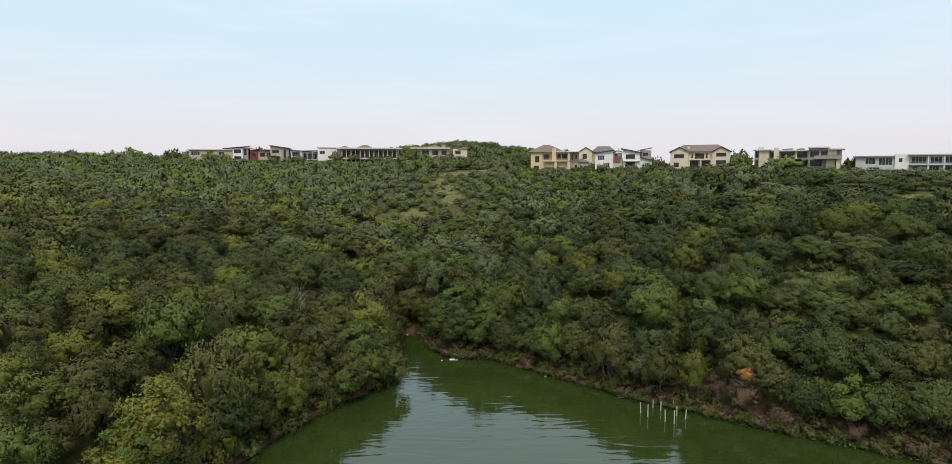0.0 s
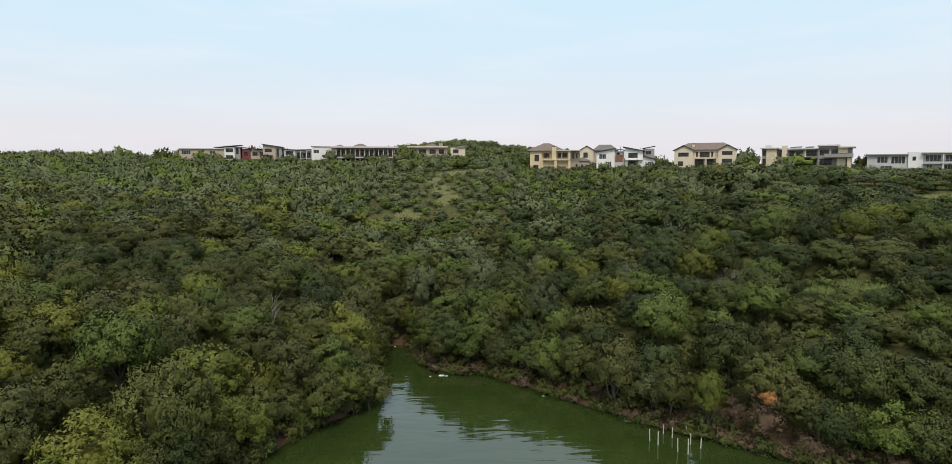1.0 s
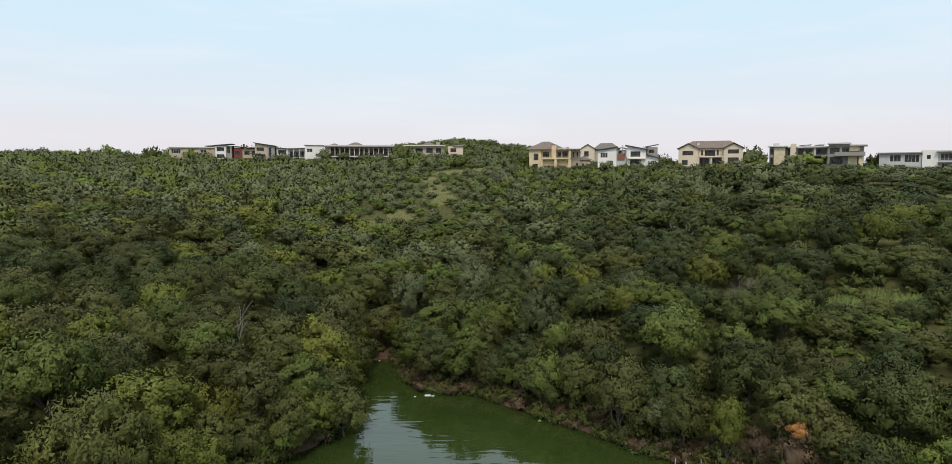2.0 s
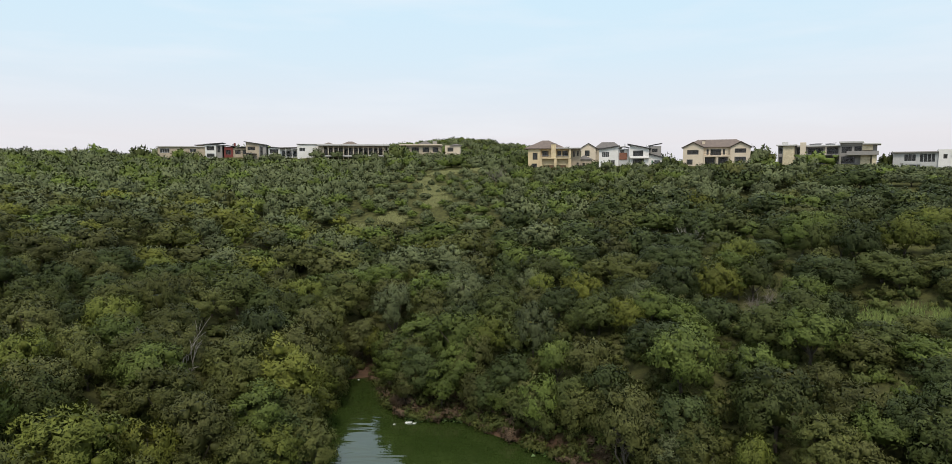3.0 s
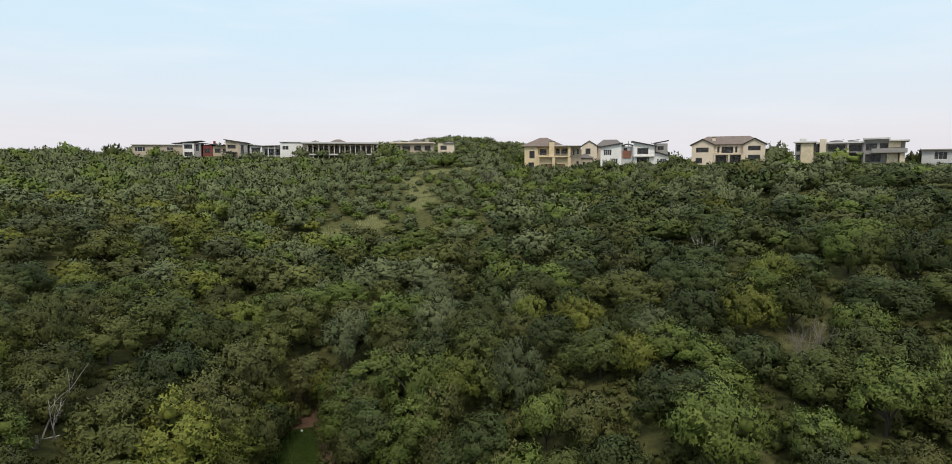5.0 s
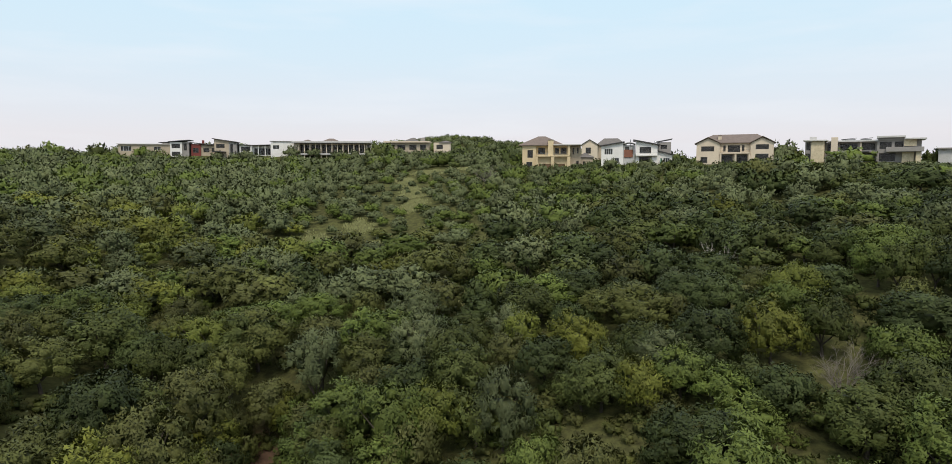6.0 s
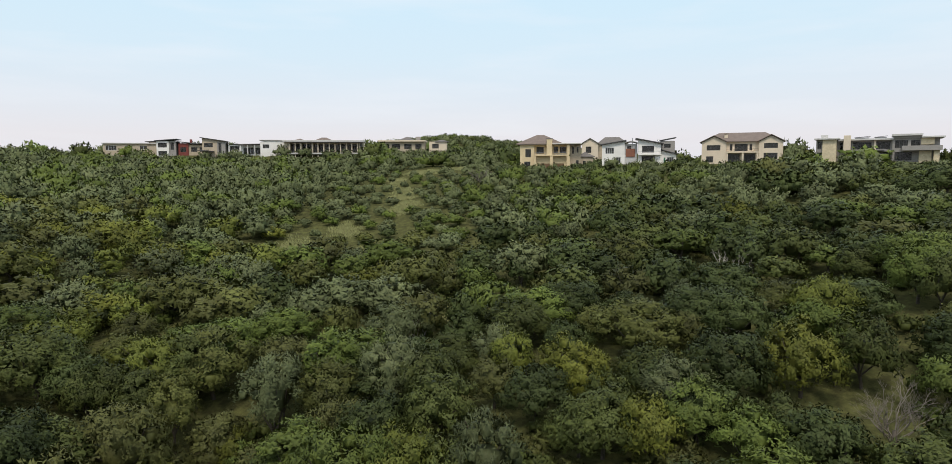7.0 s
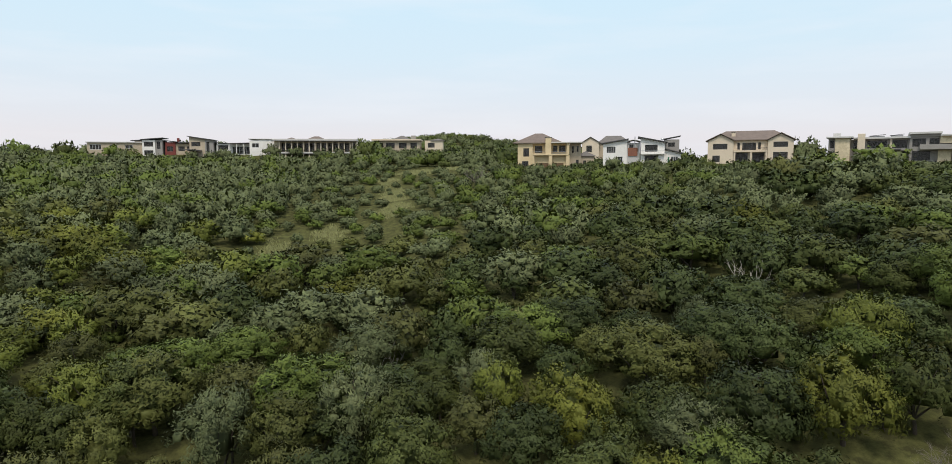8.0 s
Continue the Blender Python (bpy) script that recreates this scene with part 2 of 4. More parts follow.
# ---- shape helpers ----
def part(name, bm, mat, parent=None, label=""):
    """Links a bmesh as one mesh object under its thing."""
    me = bpy.data.meshes.new(name)
    bm.to_mesh(me)
    bm.free()
    me.materials.append(mat)
    ob = new(name, me)
    ob.parent = parent
    if label:
        ob["label"] = label
    return ob


def empty(name, x, y, z, turn=0.0):
    ob = new(name)
    ob.matrix_basis = pose(x, y, z, 0, 0, turn)
    return ob


def tube(path, radii, sides=6):
    """Quads of a tapered tube along a path."""
    path = np.asarray(path, float)
    v, q = [], []
    for i, (p, r) in enumerate(zip(path, radii)):
        d = path[min(i + 1, len(path) - 1)] - path[max(i - 1, 0)]
        d = d / (np.linalg.norm(d) + 1e-9)
        a = np.cross(d, (0.3, 1, 0.1))
        a /= np.linalg.norm(a)
        b = np.cross(d, a)
        for k in range(sides):
            w = 2 * math.pi * k / sides
            v.append(p + r * (a * math.cos(w) + b * math.sin(w)))
    for i in range(len(path) - 1):
        for k in range(sides):
            m = (k + 1) % sides
            q.append((i * sides + k, i * sides + m, (i + 1) * sides + m, (i + 1) * sides + k))
    return np.array(v), np.array(q)


def joined(pieces):
    v, q, n = [], [], 0
    for pv, pq in pieces:
        v.append(pv)
        q.append(np.asarray(pq) + n)
        n += len(pv)
    return np.vstack(v), np.vstack(q)


def cube_ball(n=3):
    """A ball of quads, n by n on each of six sides."""
    v, q = [], []
    for axis in range(3):
        for sign in (-1, 1):
            base = len(v)
            for i in range(n + 1):
                for j in range(n + 1):
                    p = [0, 0, 0]
                    p[axis], p[(axis + 1) % 3], p[(axis + 2) % 3] = sign, 2 * i / n - 1, 2 * j / n - 1
                    v.append(np.array(p) / np.linalg.norm(p))
            for i in range(n):
                for j in range(n):
                    k = base + i * (n + 1) + j
                    f = (k, k + n + 1, k + n + 2, k + 1)
                    q.append(f if sign > 0 else f[::-1])
    v, back = np.unique(np.round(np.array(v), 6), axis=0, return_inverse=True)
    return v, back.reshape(-1)[np.array(q)]


def leaves(rng, centres, normals, size, shape=0.8, rise=0.0):
    """A pointed leaf spray at each centre, lying flat or rising outwards from the crown."""
    n = len(centres)
    nrm = normals + rng.normal(0, 0.33, (n, 3))
    nrm /= np.linalg.norm(nrm, axis=1)[:, None]
    a = np.cross(nrm, rng.normal(0, 1, (n, 3)))
    a /= np.linalg.norm(a, axis=1)[:, None] + 1e-9
    b = np.cross(nrm, a)
    lift = (rise * rng.uniform(0.3, 1.7, n))[:, None]
    a, nrm = a + lift * (nrm + np.array([0, 0, 0.35])), nrm - lift * a
    a /= np.linalg.norm(a, axis=1)[:, None]
    nrm /= np.linalg.norm(nrm, axis=1)[:, None]
    L = (size * rng.uniform(0.6, 1.35, n))[:, None]
    W = L * shape * rng.uniform(0.7, 1.3, n)[:, None]
    v = np.stack([centres - a * L / 2 - b * W * 0.3, centres - a * L * 0.2 + b * W * 0.7, centres + a * L * 0.7 + nrm * L * 0.12], 1).reshape(-1, 3)
    return v, np.arange(3 * n).reshape(n, 3)


def triangles(q):
    q = np.asarray(q)
    return np.vstack([q[:, [0, 1, 2]], q[:, [0, 2, 3]]])


def unit(v):
    return v / (np.linalg.norm(v, axis=-1, keepdims=True) + 1e-9)


def crown(rng, R, H, lobes, sprays, size, low=0.22, core=2, tuft=8, solid=0.72, lobe=(0.27, 0.43), shape=0.6, ragged=0.12, squash=0.85, spread=0.55, stand=0.3, vary=0.18):
    """An uneven crown about its trunk's foot, R wide and H high: a dome of leafy boughs, each set with tufts of leaf sprays.
    Gives corners, triangles, normals and the tone of each bough."""
    base = H * low
    mid = base + 0.34 * (H - base)
    rise = H - mid
    frac = (np.arange(lobes) + 0.5) / lobes
    ang = rng.uniform(0, 2 * math.pi) + np.arange(lobes) * 2.399963 + rng.normal(0, 0.2, lobes)
    el = np.arcsin(np.clip(-0.22 + 1.2 * frac + rng.normal(0, 0.05, lobes), -0.3, 0.985))
    lr = R * rng.uniform(*lobe, lobes)
    grow = rng.uniform(1 - ragged, 1 + ragged, lobes)
    out = (R - lr * 0.85) * np.cos(el) * grow
    cz = mid + np.where(el > 0, rise - lr * squash * 0.9, (mid - base)) * np.sin(el) * grow
    c = np.stack([out * np.cos(ang), out * np.sin(ang), cz], 1)
    face = np.stack([np.cos(el) * np.cos(ang), np.cos(el) * np.sin(ang), np.sin(el)], 1)
    per = rng.multinomial(sprays, lr ** 2 / np.sum(lr ** 2))
    hue = rng.uniform(1 - vary, 1 + vary, lobes)
    flat = np.array([1.0, 1.0, squash])
    wide = np.array([R, R, rise])
    bv, bq = cube_ball(core)
    pieces, norms, tones = [], [], []
    for k in range(lobes):
        n = int(per[k])
        tufts = max(3, n // tuft)
        d = unit(rng.normal(0, 1, (tufts, 3)) + 0.85 * face[k] + np.array([0, 0, 0.3]))
        at = c[k] + d * lr[k] * rng.uniform(0.84, 1.12, (tufts, 1)) * flat
        pick = rng.integers(0, tufts, n)
        off = rng.normal(0, size * spread, (n, 3)) * np.array([1, 1, 0.8])
        p = at[pick] + off
        dome = unit((p - np.array([0, 0, mid])) / wide)
        nn = unit(0.55 * d[pick] + 0.8 * dome + 0.3 * unit(off) + rng.normal(0, 0.09, (n, 3)))
        a = np.cross(unit(nn + rng.normal(0, 0.36, (n, 3))), unit(rng.normal(0, 1, (n, 3))))
        a = unit(a + stand * (nn + np.array([0, 0, 0.3])))
        b = unit(np.cross(nn, a))
        L = size * rng.uniform(0.6, 1.35, (n, 1))
        W = L * shape * rng.uniform(0.7, 1.3, (n, 1))
        v = np.stack([p - a * L / 2 - b * W / 2, p + a * L * 0.6, p - a * L * 0.25 + b * W / 2], 1)
        turned = np.einsum("ij,ij->i", np.cross(v[:, 1] - v[:, 0], v[:, 2] - v[:, 0]), nn) < 0
        v[turned] = v[turned][:, [0, 2, 1]]
        pieces.append((v.reshape(-1, 3), np.arange(3 * n).reshape(n, 3)))
        norms.append(np.repeat(nn, 3, 0))
        tones.append(np.repeat(hue[k] * rng.uniform(1 - vary, 1 + vary, tufts)[pick], 3))
        lump = 1 + 0.15 * np.sin(bv[:, :1] * 5 + k) * np.cos(bv[:, 1:2] * 4 + 2 * k)
        pieces.append((c[k] + bv * lump * lr[k] * solid * flat, triangles(bq)))
        norms.append(unit(bv + 0.4 * face[k]))
        tones.append(np.full(len(bv), hue[k]))
    mv, mq = cube_ball(core)
    pieces.append((mv * np.array([R * 0.5, R * 0.5, (H - base) * 0.28]) + np.array([0, 0, base + (H - base) * 0.38]), triangles(mq)))
    norms.append(mv)
    tones.append(np.ones(len(mv)))
    v, q = joined(pieces)
    return v, q, np.vstack(norms), np.concatenate(tones)


def heap(name, mats, placed):
    """One mesh of many copies: each is a crown, place, turn, width, height scale, material index and tone."""
    v, q, nrm, tone, index, n = [], [], [], [], [], 0
    for (cv, cq, cn, ct), at, turn, wide, tall, mat, hue in placed:
        ca, sa = math.cos(turn), math.sin(turn)
        spin = np.array([(ca, -sa, 0), (sa, ca, 0), (0, 0, 1)])
        v.append((cv * np.array([wide, wide, tall])) @ spin.T + np.asarray(at))
        nrm.append(unit(cn / np.array([wide, wide, tall])) @ spin.T)
        q.append(cq + n)
        n += len(cv)
        tone.append(ct * hue)
        index.append(np.full(len(cq), mat))
    return quads_mesh(name, np.vstack(v), np.vstack(q), mats, np.concatenate(index), True, np.vstack(nrm), np.concatenate(tone))


def limbs(rng, R, H, count=5, sides=6, thick=0.13):
    """A tapered trunk that forks low into bent limbs."""
    fork = H * rng.uniform(0.16, 0.28)
    lean = rng.normal(0, 0.12, 2)
    top = np.array([lean[0], lean[1], fork])
    pieces = [tube([(0, 0, -0.5), (lean[0] * 0.3, lean[1] * 0.3, fork * 0.5), top], [thick * 1.4, thick * 1.1, thick], sides)]
    for k in range(count):
        w = 2 * math.pi * (k + rng.uniform(-0.3, 0.3)) / count
        r = R * rng.uniform(0.4, 0.75)
        end = np.array([r * math.cos(w), r * math.sin(w), H * rng.uniform(0.55, 0.85)])
        mid = top + (end - top) * 0.45 + rng.normal(0, 0.25, 3)
        pieces.append(tube([top, mid, end], [thick * 0.7, thick * 0.45, thick * 0.14], sides))
    return joined(pieces)


def bare_branches(rng, R, H, depth=3, start=5, thick=0.11):
    """Leafless forked branches."""
    pieces = []

    def grow(p, d, length, r, level):
        mid = p + d * length * 0.5 + rng.normal(0, length * 0.06, 3)
        end = p + d * length + rng.normal(0, length * 0.1, 3)
        pieces.append(tube([p, mid, end], [r, r * 0.75, r * 0.45], 4))
        if level < depth:
            for _ in range(3):
                nd = d + rng.normal(0, 0.45, 3) + np.array([0, 0, 0.12])
                grow(p + (end - p) * rng.uniform(0.55, 1.0), nd / np.linalg.norm(nd), length * rng.uniform(0.5, 0.75), r * 0.5, level + 1)

    foot = np.array([0, 0, -0.3])
    for k in range(start):
        w = 2 * math.pi * k / start + rng.uniform(-0.4, 0.4)
        d = np.array([R / H * 0.8 * math.cos(w), R / H * 0.8 * math.sin(w), 1.0])
        grow(foot, d / np.linalg.norm(d), H * 0.5, thick, 0)
    return joined(pieces)

# ---- the woods ----
# open grass: x, y, half-width, half-depth, turn in degrees
CLEARINGS = [(57, 106.5, 10, 5, -30), (-30, 203, 3.5, 8, 8), (-21, 216, 4, 5.5, 0), (-12.5, 195.5, 5.5, 6, 0), (-9.3, 236, 3.6, 8, 5), (-11.8, 256, 4, 12, 6), (-17, 280, 3.5, 10, 8),
             (-10, 299, 9, 6, 0), (2, 304, 7, 5, 0), (12, 152, 7, 4.5, 0), (49, 138, 6, 4.5, 0), (30, 178, 5, 4, 0), (113, 161, 7, 4, 0), (129, 188, 9, 5, 0), (145, 227, 9, 5, 0)]
HOUSE_PLOTS = [(40, 313.5, 14, 9.5), (66, 287, 14, 10.5), (93, 268.5, 13, 11), (129, 257, 18, 12), (164, 243, 20, 13),
               (-110, 353, 47, 9.5), (-58, 353, 19, 9.5), (-24, 380, 21, 9.5), (-72, 381, 14, 6), (60, 336, 12, 8)]
# kept free around the dead tree and the withered bushes: x, y, reach
FREE = [(28.3, 81.2, 1.6), (30.4, 79.3, 1.4), (-29.6, 96.5, 3.4), (33.1, 75.0, 3.2), (31.5, 79, 1.2), (36.8, 72.6, 1.2), (43, 109.8, 2.7), (11.5, 266.5, 3.4)]
# trees that stand out: x, y, foliage, crown radius, height
BANK_TREES = [(-46.7, 79.5, 3, 4.6, 6.3), (-17, 95.5, 3, 3.8, 9.6), (-18.5, 99.5, 3, 3.0, 8.6), (-27, 74, 3, 3.8, 9.8), (-30, 57.8, 3, 4.0, 9.8), (-20.8, 82, 4, 3.2, 9.2),
              (-25.3, 68.5, 3, 2.6, 7.6), (-36, 73, 1, 4.2, 9.0), (-12.5, 88, 4, 2.8, 6.5), (26.5, 93.6, 1, 4.4, 7.8), (20, 88, 4, 3.6, 8.0), (49, 67, 0, 2.6, 6.0),
              (39.3, 80, 1, 3.0, 5.4), (28, 79.3, 3, 1.7, 8.3), (22.8, 84, 2, 2.0, 6.0), (-8.6, 123.8, 2, 3.6, 10.2), (2.8, 125.8, 2, 3.6, 7.7)]
SLOPE_TREES = [(39.4, 118, 3, 4.0, 6.6), (28.3, 130, 4, 4.6, 6.0), (20.4, 121, 3, 3.4, 6.2), (50, 129.6, 0, 4.4, 5.0), (28.4, 116.4, 2, 3.6, 4.8), (13.2, 129.4, 2, 2.6, 5.4),
               (-22.6, 129.3, 3, 3.2, 7.2), (-18.7, 152.6, 0, 4.0, 6.5), (-16.8, 179, 4, 4.2, 7.0), (-34.3, 127.2, 0, 5.0, 7.2), (-41, 104, 3, 3.4, 6.0),
               (55, 117.5, 0, 5.0, 6.0), (62.5, 117, 0, 4.6, 4.4), (70, 113.5, 4, 4.4, 4.2), (41.5, 96, 1, 3.6, 6.4), (45.8, 94, 4, 3.0, 3.8), (11.8, 109, 2, 3.2, 7.2), (28.2, 111.5, 1, 3.0, 5.2), (24, 110.5, 3, 2.6, 5.6)]
TERRACE_TREES = [(119, 243, 1, 6.0, 5.2), (66, 269, 2, 3.2, 5.0), (57, 271, 1, 2.4, 3.4), (45, 268, 2, 2.6, 3.6), (37, 270, 1, 2.2, 3.2), (76, 262, 2, 2.4, 3.6),
                 (86, 254, 1, 2.4, 3.4), (97, 253, 0, 2.8, 3.8), (103, 252, 4, 2.0, 3.0), (108, 260, 2, 4.2, 7.6), (106, 258, 2, 3.0, 6.2), (110.5, 259, 4, 2.8, 5.6),
                 (86, 305, 0, 5.0, 8.0), (78, 300, 0, 4.0, 6.5), (22, 318, 0, 5.0, 8.0), (149, 252, 0, 2.8, 6.5), (-162, 339, 0, 5.0, 8.6)]
RIDGE_TREES = [(-186, 344, 1, 6.5, 8.6), (-211, 340, 0, 5.0, 6.0), (-198, 346, 4, 5.0, 7.0), (-176, 342, 0, 4.0, 6.0), (-134, 339, 0, 4.0, 6.0), (-99, 338, 0, 4.2, 4.6), (-73, 337, 4, 4.0, 4.0), (-36, 342, 0, 4.6, 8.0),
               (-17, 350, 1, 4.2, 5.0), (-112, 338, 1, 3.0, 3.4), (-50, 336, 0, 3.4, 3.6)]
MARKED = BANK_TREES + SLOPE_TREES + TERRACE_TREES + RIDGE_TREES
HEAD = (-11, 122)       # the end of the inlet, where the tallest trees stand


def open_ground(x, y):
    for cx, cy, a, b, turn in CLEARINGS:
        w = radians(turn)
        u, v = (x - cx) * math.cos(w) + (y - cy) * math.sin(w), -(x - cx) * math.sin(w) + (y - cy) * math.cos(w)
        if (u / a) ** 2 + (v / b) ** 2 < 1:
            return True
    if any(math.hypot(x - fx, y - fy) < reach for fx, fy, reach in FREE):
        return True
    for cx, cy, a, b in HOUSE_PLOTS:
        if abs(x - cx) < a and abs(y - cy) < b:
            return True
    return False


KINDS = [("bushwillow_tree", 0, "dark green broad-crowned bushveld tree"), ("thorn_tree", 1, "mid-green spreading thorn tree"),
         ("wild_olive_tree", 2, "grey-green dense bushveld tree"), ("young_tree", 3, "yellow-green leafy tree"),
         ("karee_tree", 4, "olive-brown rounded bushveld tree")]


def scatter():
    """Places for trees over the slope: x, y, ground height, kind, crown radius, height."""
    rng = np.random.default_rng(11)
    out = []
    y, row = 30.0, 0
    while y < 640:
        step = 6.2 if y < 130 else 6.8 if y < 200 else 6.6 if y < 310 else 7.2 if y < 380 else 9.5
        half = 0.765 * y + 10
        row += 1
        for x in np.arange(7 - half, 7 + half, step):
            px, py = x + (row % 2) * step / 2 + rng.uniform(-0.4, 0.4) * step, y + rng.uniform(-0.4, 0.4) * step
            pick, size, skip = rng.random(), rng.random(), rng.random()
            if y > 385 and not (-150 < px < 130):
                continue
            out.append((px, py, pick, size, skip))
        y += step * 0.88
    px, py = np.array([o[0] for o in out]), np.array([o[1] for o in out])
    d, z = shore_distance(px, py), ground(px, py)
    trees = [(x, y, float(ground(x, y)), k, r, h) for x, y, k, r, h in MARKED]
    # overhanging trees in a row along the bank
    for ax, ay, bx, by, length, nx, ny in along_bank(3, 22):
        for i in range(max(1, int(length / 1.9))):
            t, off = (i + rng.uniform(0.2, 0.8)) / max(1, int(length / 1.9)), rng.uniform(-0.4, 1.8) if ax < -9 else rng.uniform(0.5, 3.2)
            x, y = ax + (bx - ax) * t + nx * off, ay + (by - ay) * t + ny * off
            gz, r = float(ground(x, y)), rng.uniform(1.9, 3.1)
            if gz > -0.4 and not open_ground(x, y):
                # right bank mostly dark green, with some of its shade put into leaf colour
                trees.append((x, y, max(gz, 0.1) - 0.5, int(rng.choice([0, 1, 4, 4, 3, 3] if x < -9 else [0, 0, 0, 4, 4, 1])), r, r * 0.8 + rng.uniform(2.8, 5.4)))
    for (x, y, pick, size, skip), ds, gz in zip(out, d, z):
        bush = skip > 0.86 and y > 185 and not any(abs(x - p[0]) < p[2] and abs(y - p[1]) < p[3] for p in HOUSE_PLOTS)
        if ds < 1.0 or gz < 0.3 or skip < 0.03 or (open_ground(x, y) and not bush):
            continue
        if any(math.hypot(x - m[0], y - m[1]) < 0.7 * m[3] for m in MARKED):
            continue
        patch = noise.noise((x * 0.03, y * 0.03, 4.0))
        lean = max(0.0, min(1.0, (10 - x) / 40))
        # far trees lean to the grey kind, whose bluer leaves imitate haze
        if y > 185 and size < (0.55 if x < 35 else 0.4):
            kind = 2
        elif x > 32 and y < 190 and skip > 0.74:
            kind = 0
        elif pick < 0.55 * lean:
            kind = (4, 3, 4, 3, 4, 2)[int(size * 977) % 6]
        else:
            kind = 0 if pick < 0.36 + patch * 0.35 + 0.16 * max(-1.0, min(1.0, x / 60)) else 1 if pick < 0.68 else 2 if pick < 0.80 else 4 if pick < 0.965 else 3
        # far yellow and olive give way to green and grey, also painted haze
        if (y > 215 or x > 80) and kind > 2:
            kind = 1 if pick * 977 % 1 < 0.45 else 2
        if y < 135 and kind == 2:
            kind = (0, 4, 1)[int(pick * 977) % 3]
        # dark crowns round the inlet's head, part of the hollow's shade as leaf colour
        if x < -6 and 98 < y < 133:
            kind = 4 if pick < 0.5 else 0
        # right bank: grey and yellow made dark green, which also carries the bank's shade
        if x > 14 and y < 100 and kind in (2, 3):
            kind = 0
        r = 2.0 + 1.9 * size ** 1.2
        h = 1.0 * r + 2.2 + 1.3 * (pick * 7 % 1 - 0.5) + 1.4 * noise.noise((x * 0.06, y * 0.06, 9.0))
        if ds < 16:
            w = 1 - ds / 16
            r, h = r * (1 + 0.3 * w), h * (1 + 0.65 * w) + 2.5 * max(0.0, 1 - math.hypot(x - HEAD[0], y - HEAD[1]) / 16)
        if y > 130:
            r *= 1.12 if y < 190 else 1.3
        if 215 < y < 310 and x > 15:
            r, h = r * 0.7, min(h * 0.75, 4.0) - (1.1 if x > 95 and y > 222 else 0) - (1.0 if x > 132 and y > 212 else 0)
        if 44 < x < 70 and 84 < y < 104:
            h = min(h, 4.0 if y < 97 else 3.0)
        if abs(x + 12) < 26 and 178 < y < 312:
            r, h = r * 0.8, min(h * 0.7, 3.0)
        # low scrub round the open grass
        if (-20 < x < -2 and 222 < y < 312) or (-35 < x < -6 and 187 < y < 219):
            if skip < 0.1:
                continue
            r, h = r * 0.62, min(h, 2.3)
        if x > 98 and 148 < y < 232:
            h = min(h, 3.0)
        if 24 < x < 50 and 284 < y < 304:
            h = min(h, 2.4)
        if 305 < y < 345 and -165 < x < 5:
            h = min(h, 4.0 + 2.2 * (pick * 13 % 1))
        if y < 300:
            r = r * (0.98 if y < 130 else 1.12 if y < 200 else 0.95)
        if open_ground(x, y):
            r, h = r * 0.6, 1.3 + 0.9 * size
        if h < 1.2 * r:
            r = max(h / 1.2, 0.72 * r)
        trees.append((x, y, gz, kind, r, h))
    return trees


def near_tree(x, y):
    return y < 185 and abs(x - 7) < (0.82 * y + 16 if y < 100 else 0.62 * y + 8)


# boughs, bough size, raggedness, squash, height of the lowest leaves, leaf shape and leaf stand of each kind
FORMS = [((13, 18), (0.28, 0.42), 0.14, 0.85, 0.20, 0.60, 0.15), ((12, 16), (0.26, 0.40), 0.20, 0.70, 0.28, 0.55, 0.2), ((17, 23), (0.22, 0.36), 0.14, 0.95, 0.18, 0.42, 0.45),
         ((14, 19), (0.22, 0.37), 0.24, 1.05, 0.16, 0.55, 0.3), ((14, 19), (0.26, 0.40), 0.14, 0.88, 0.18, 0.52, 0.25)]


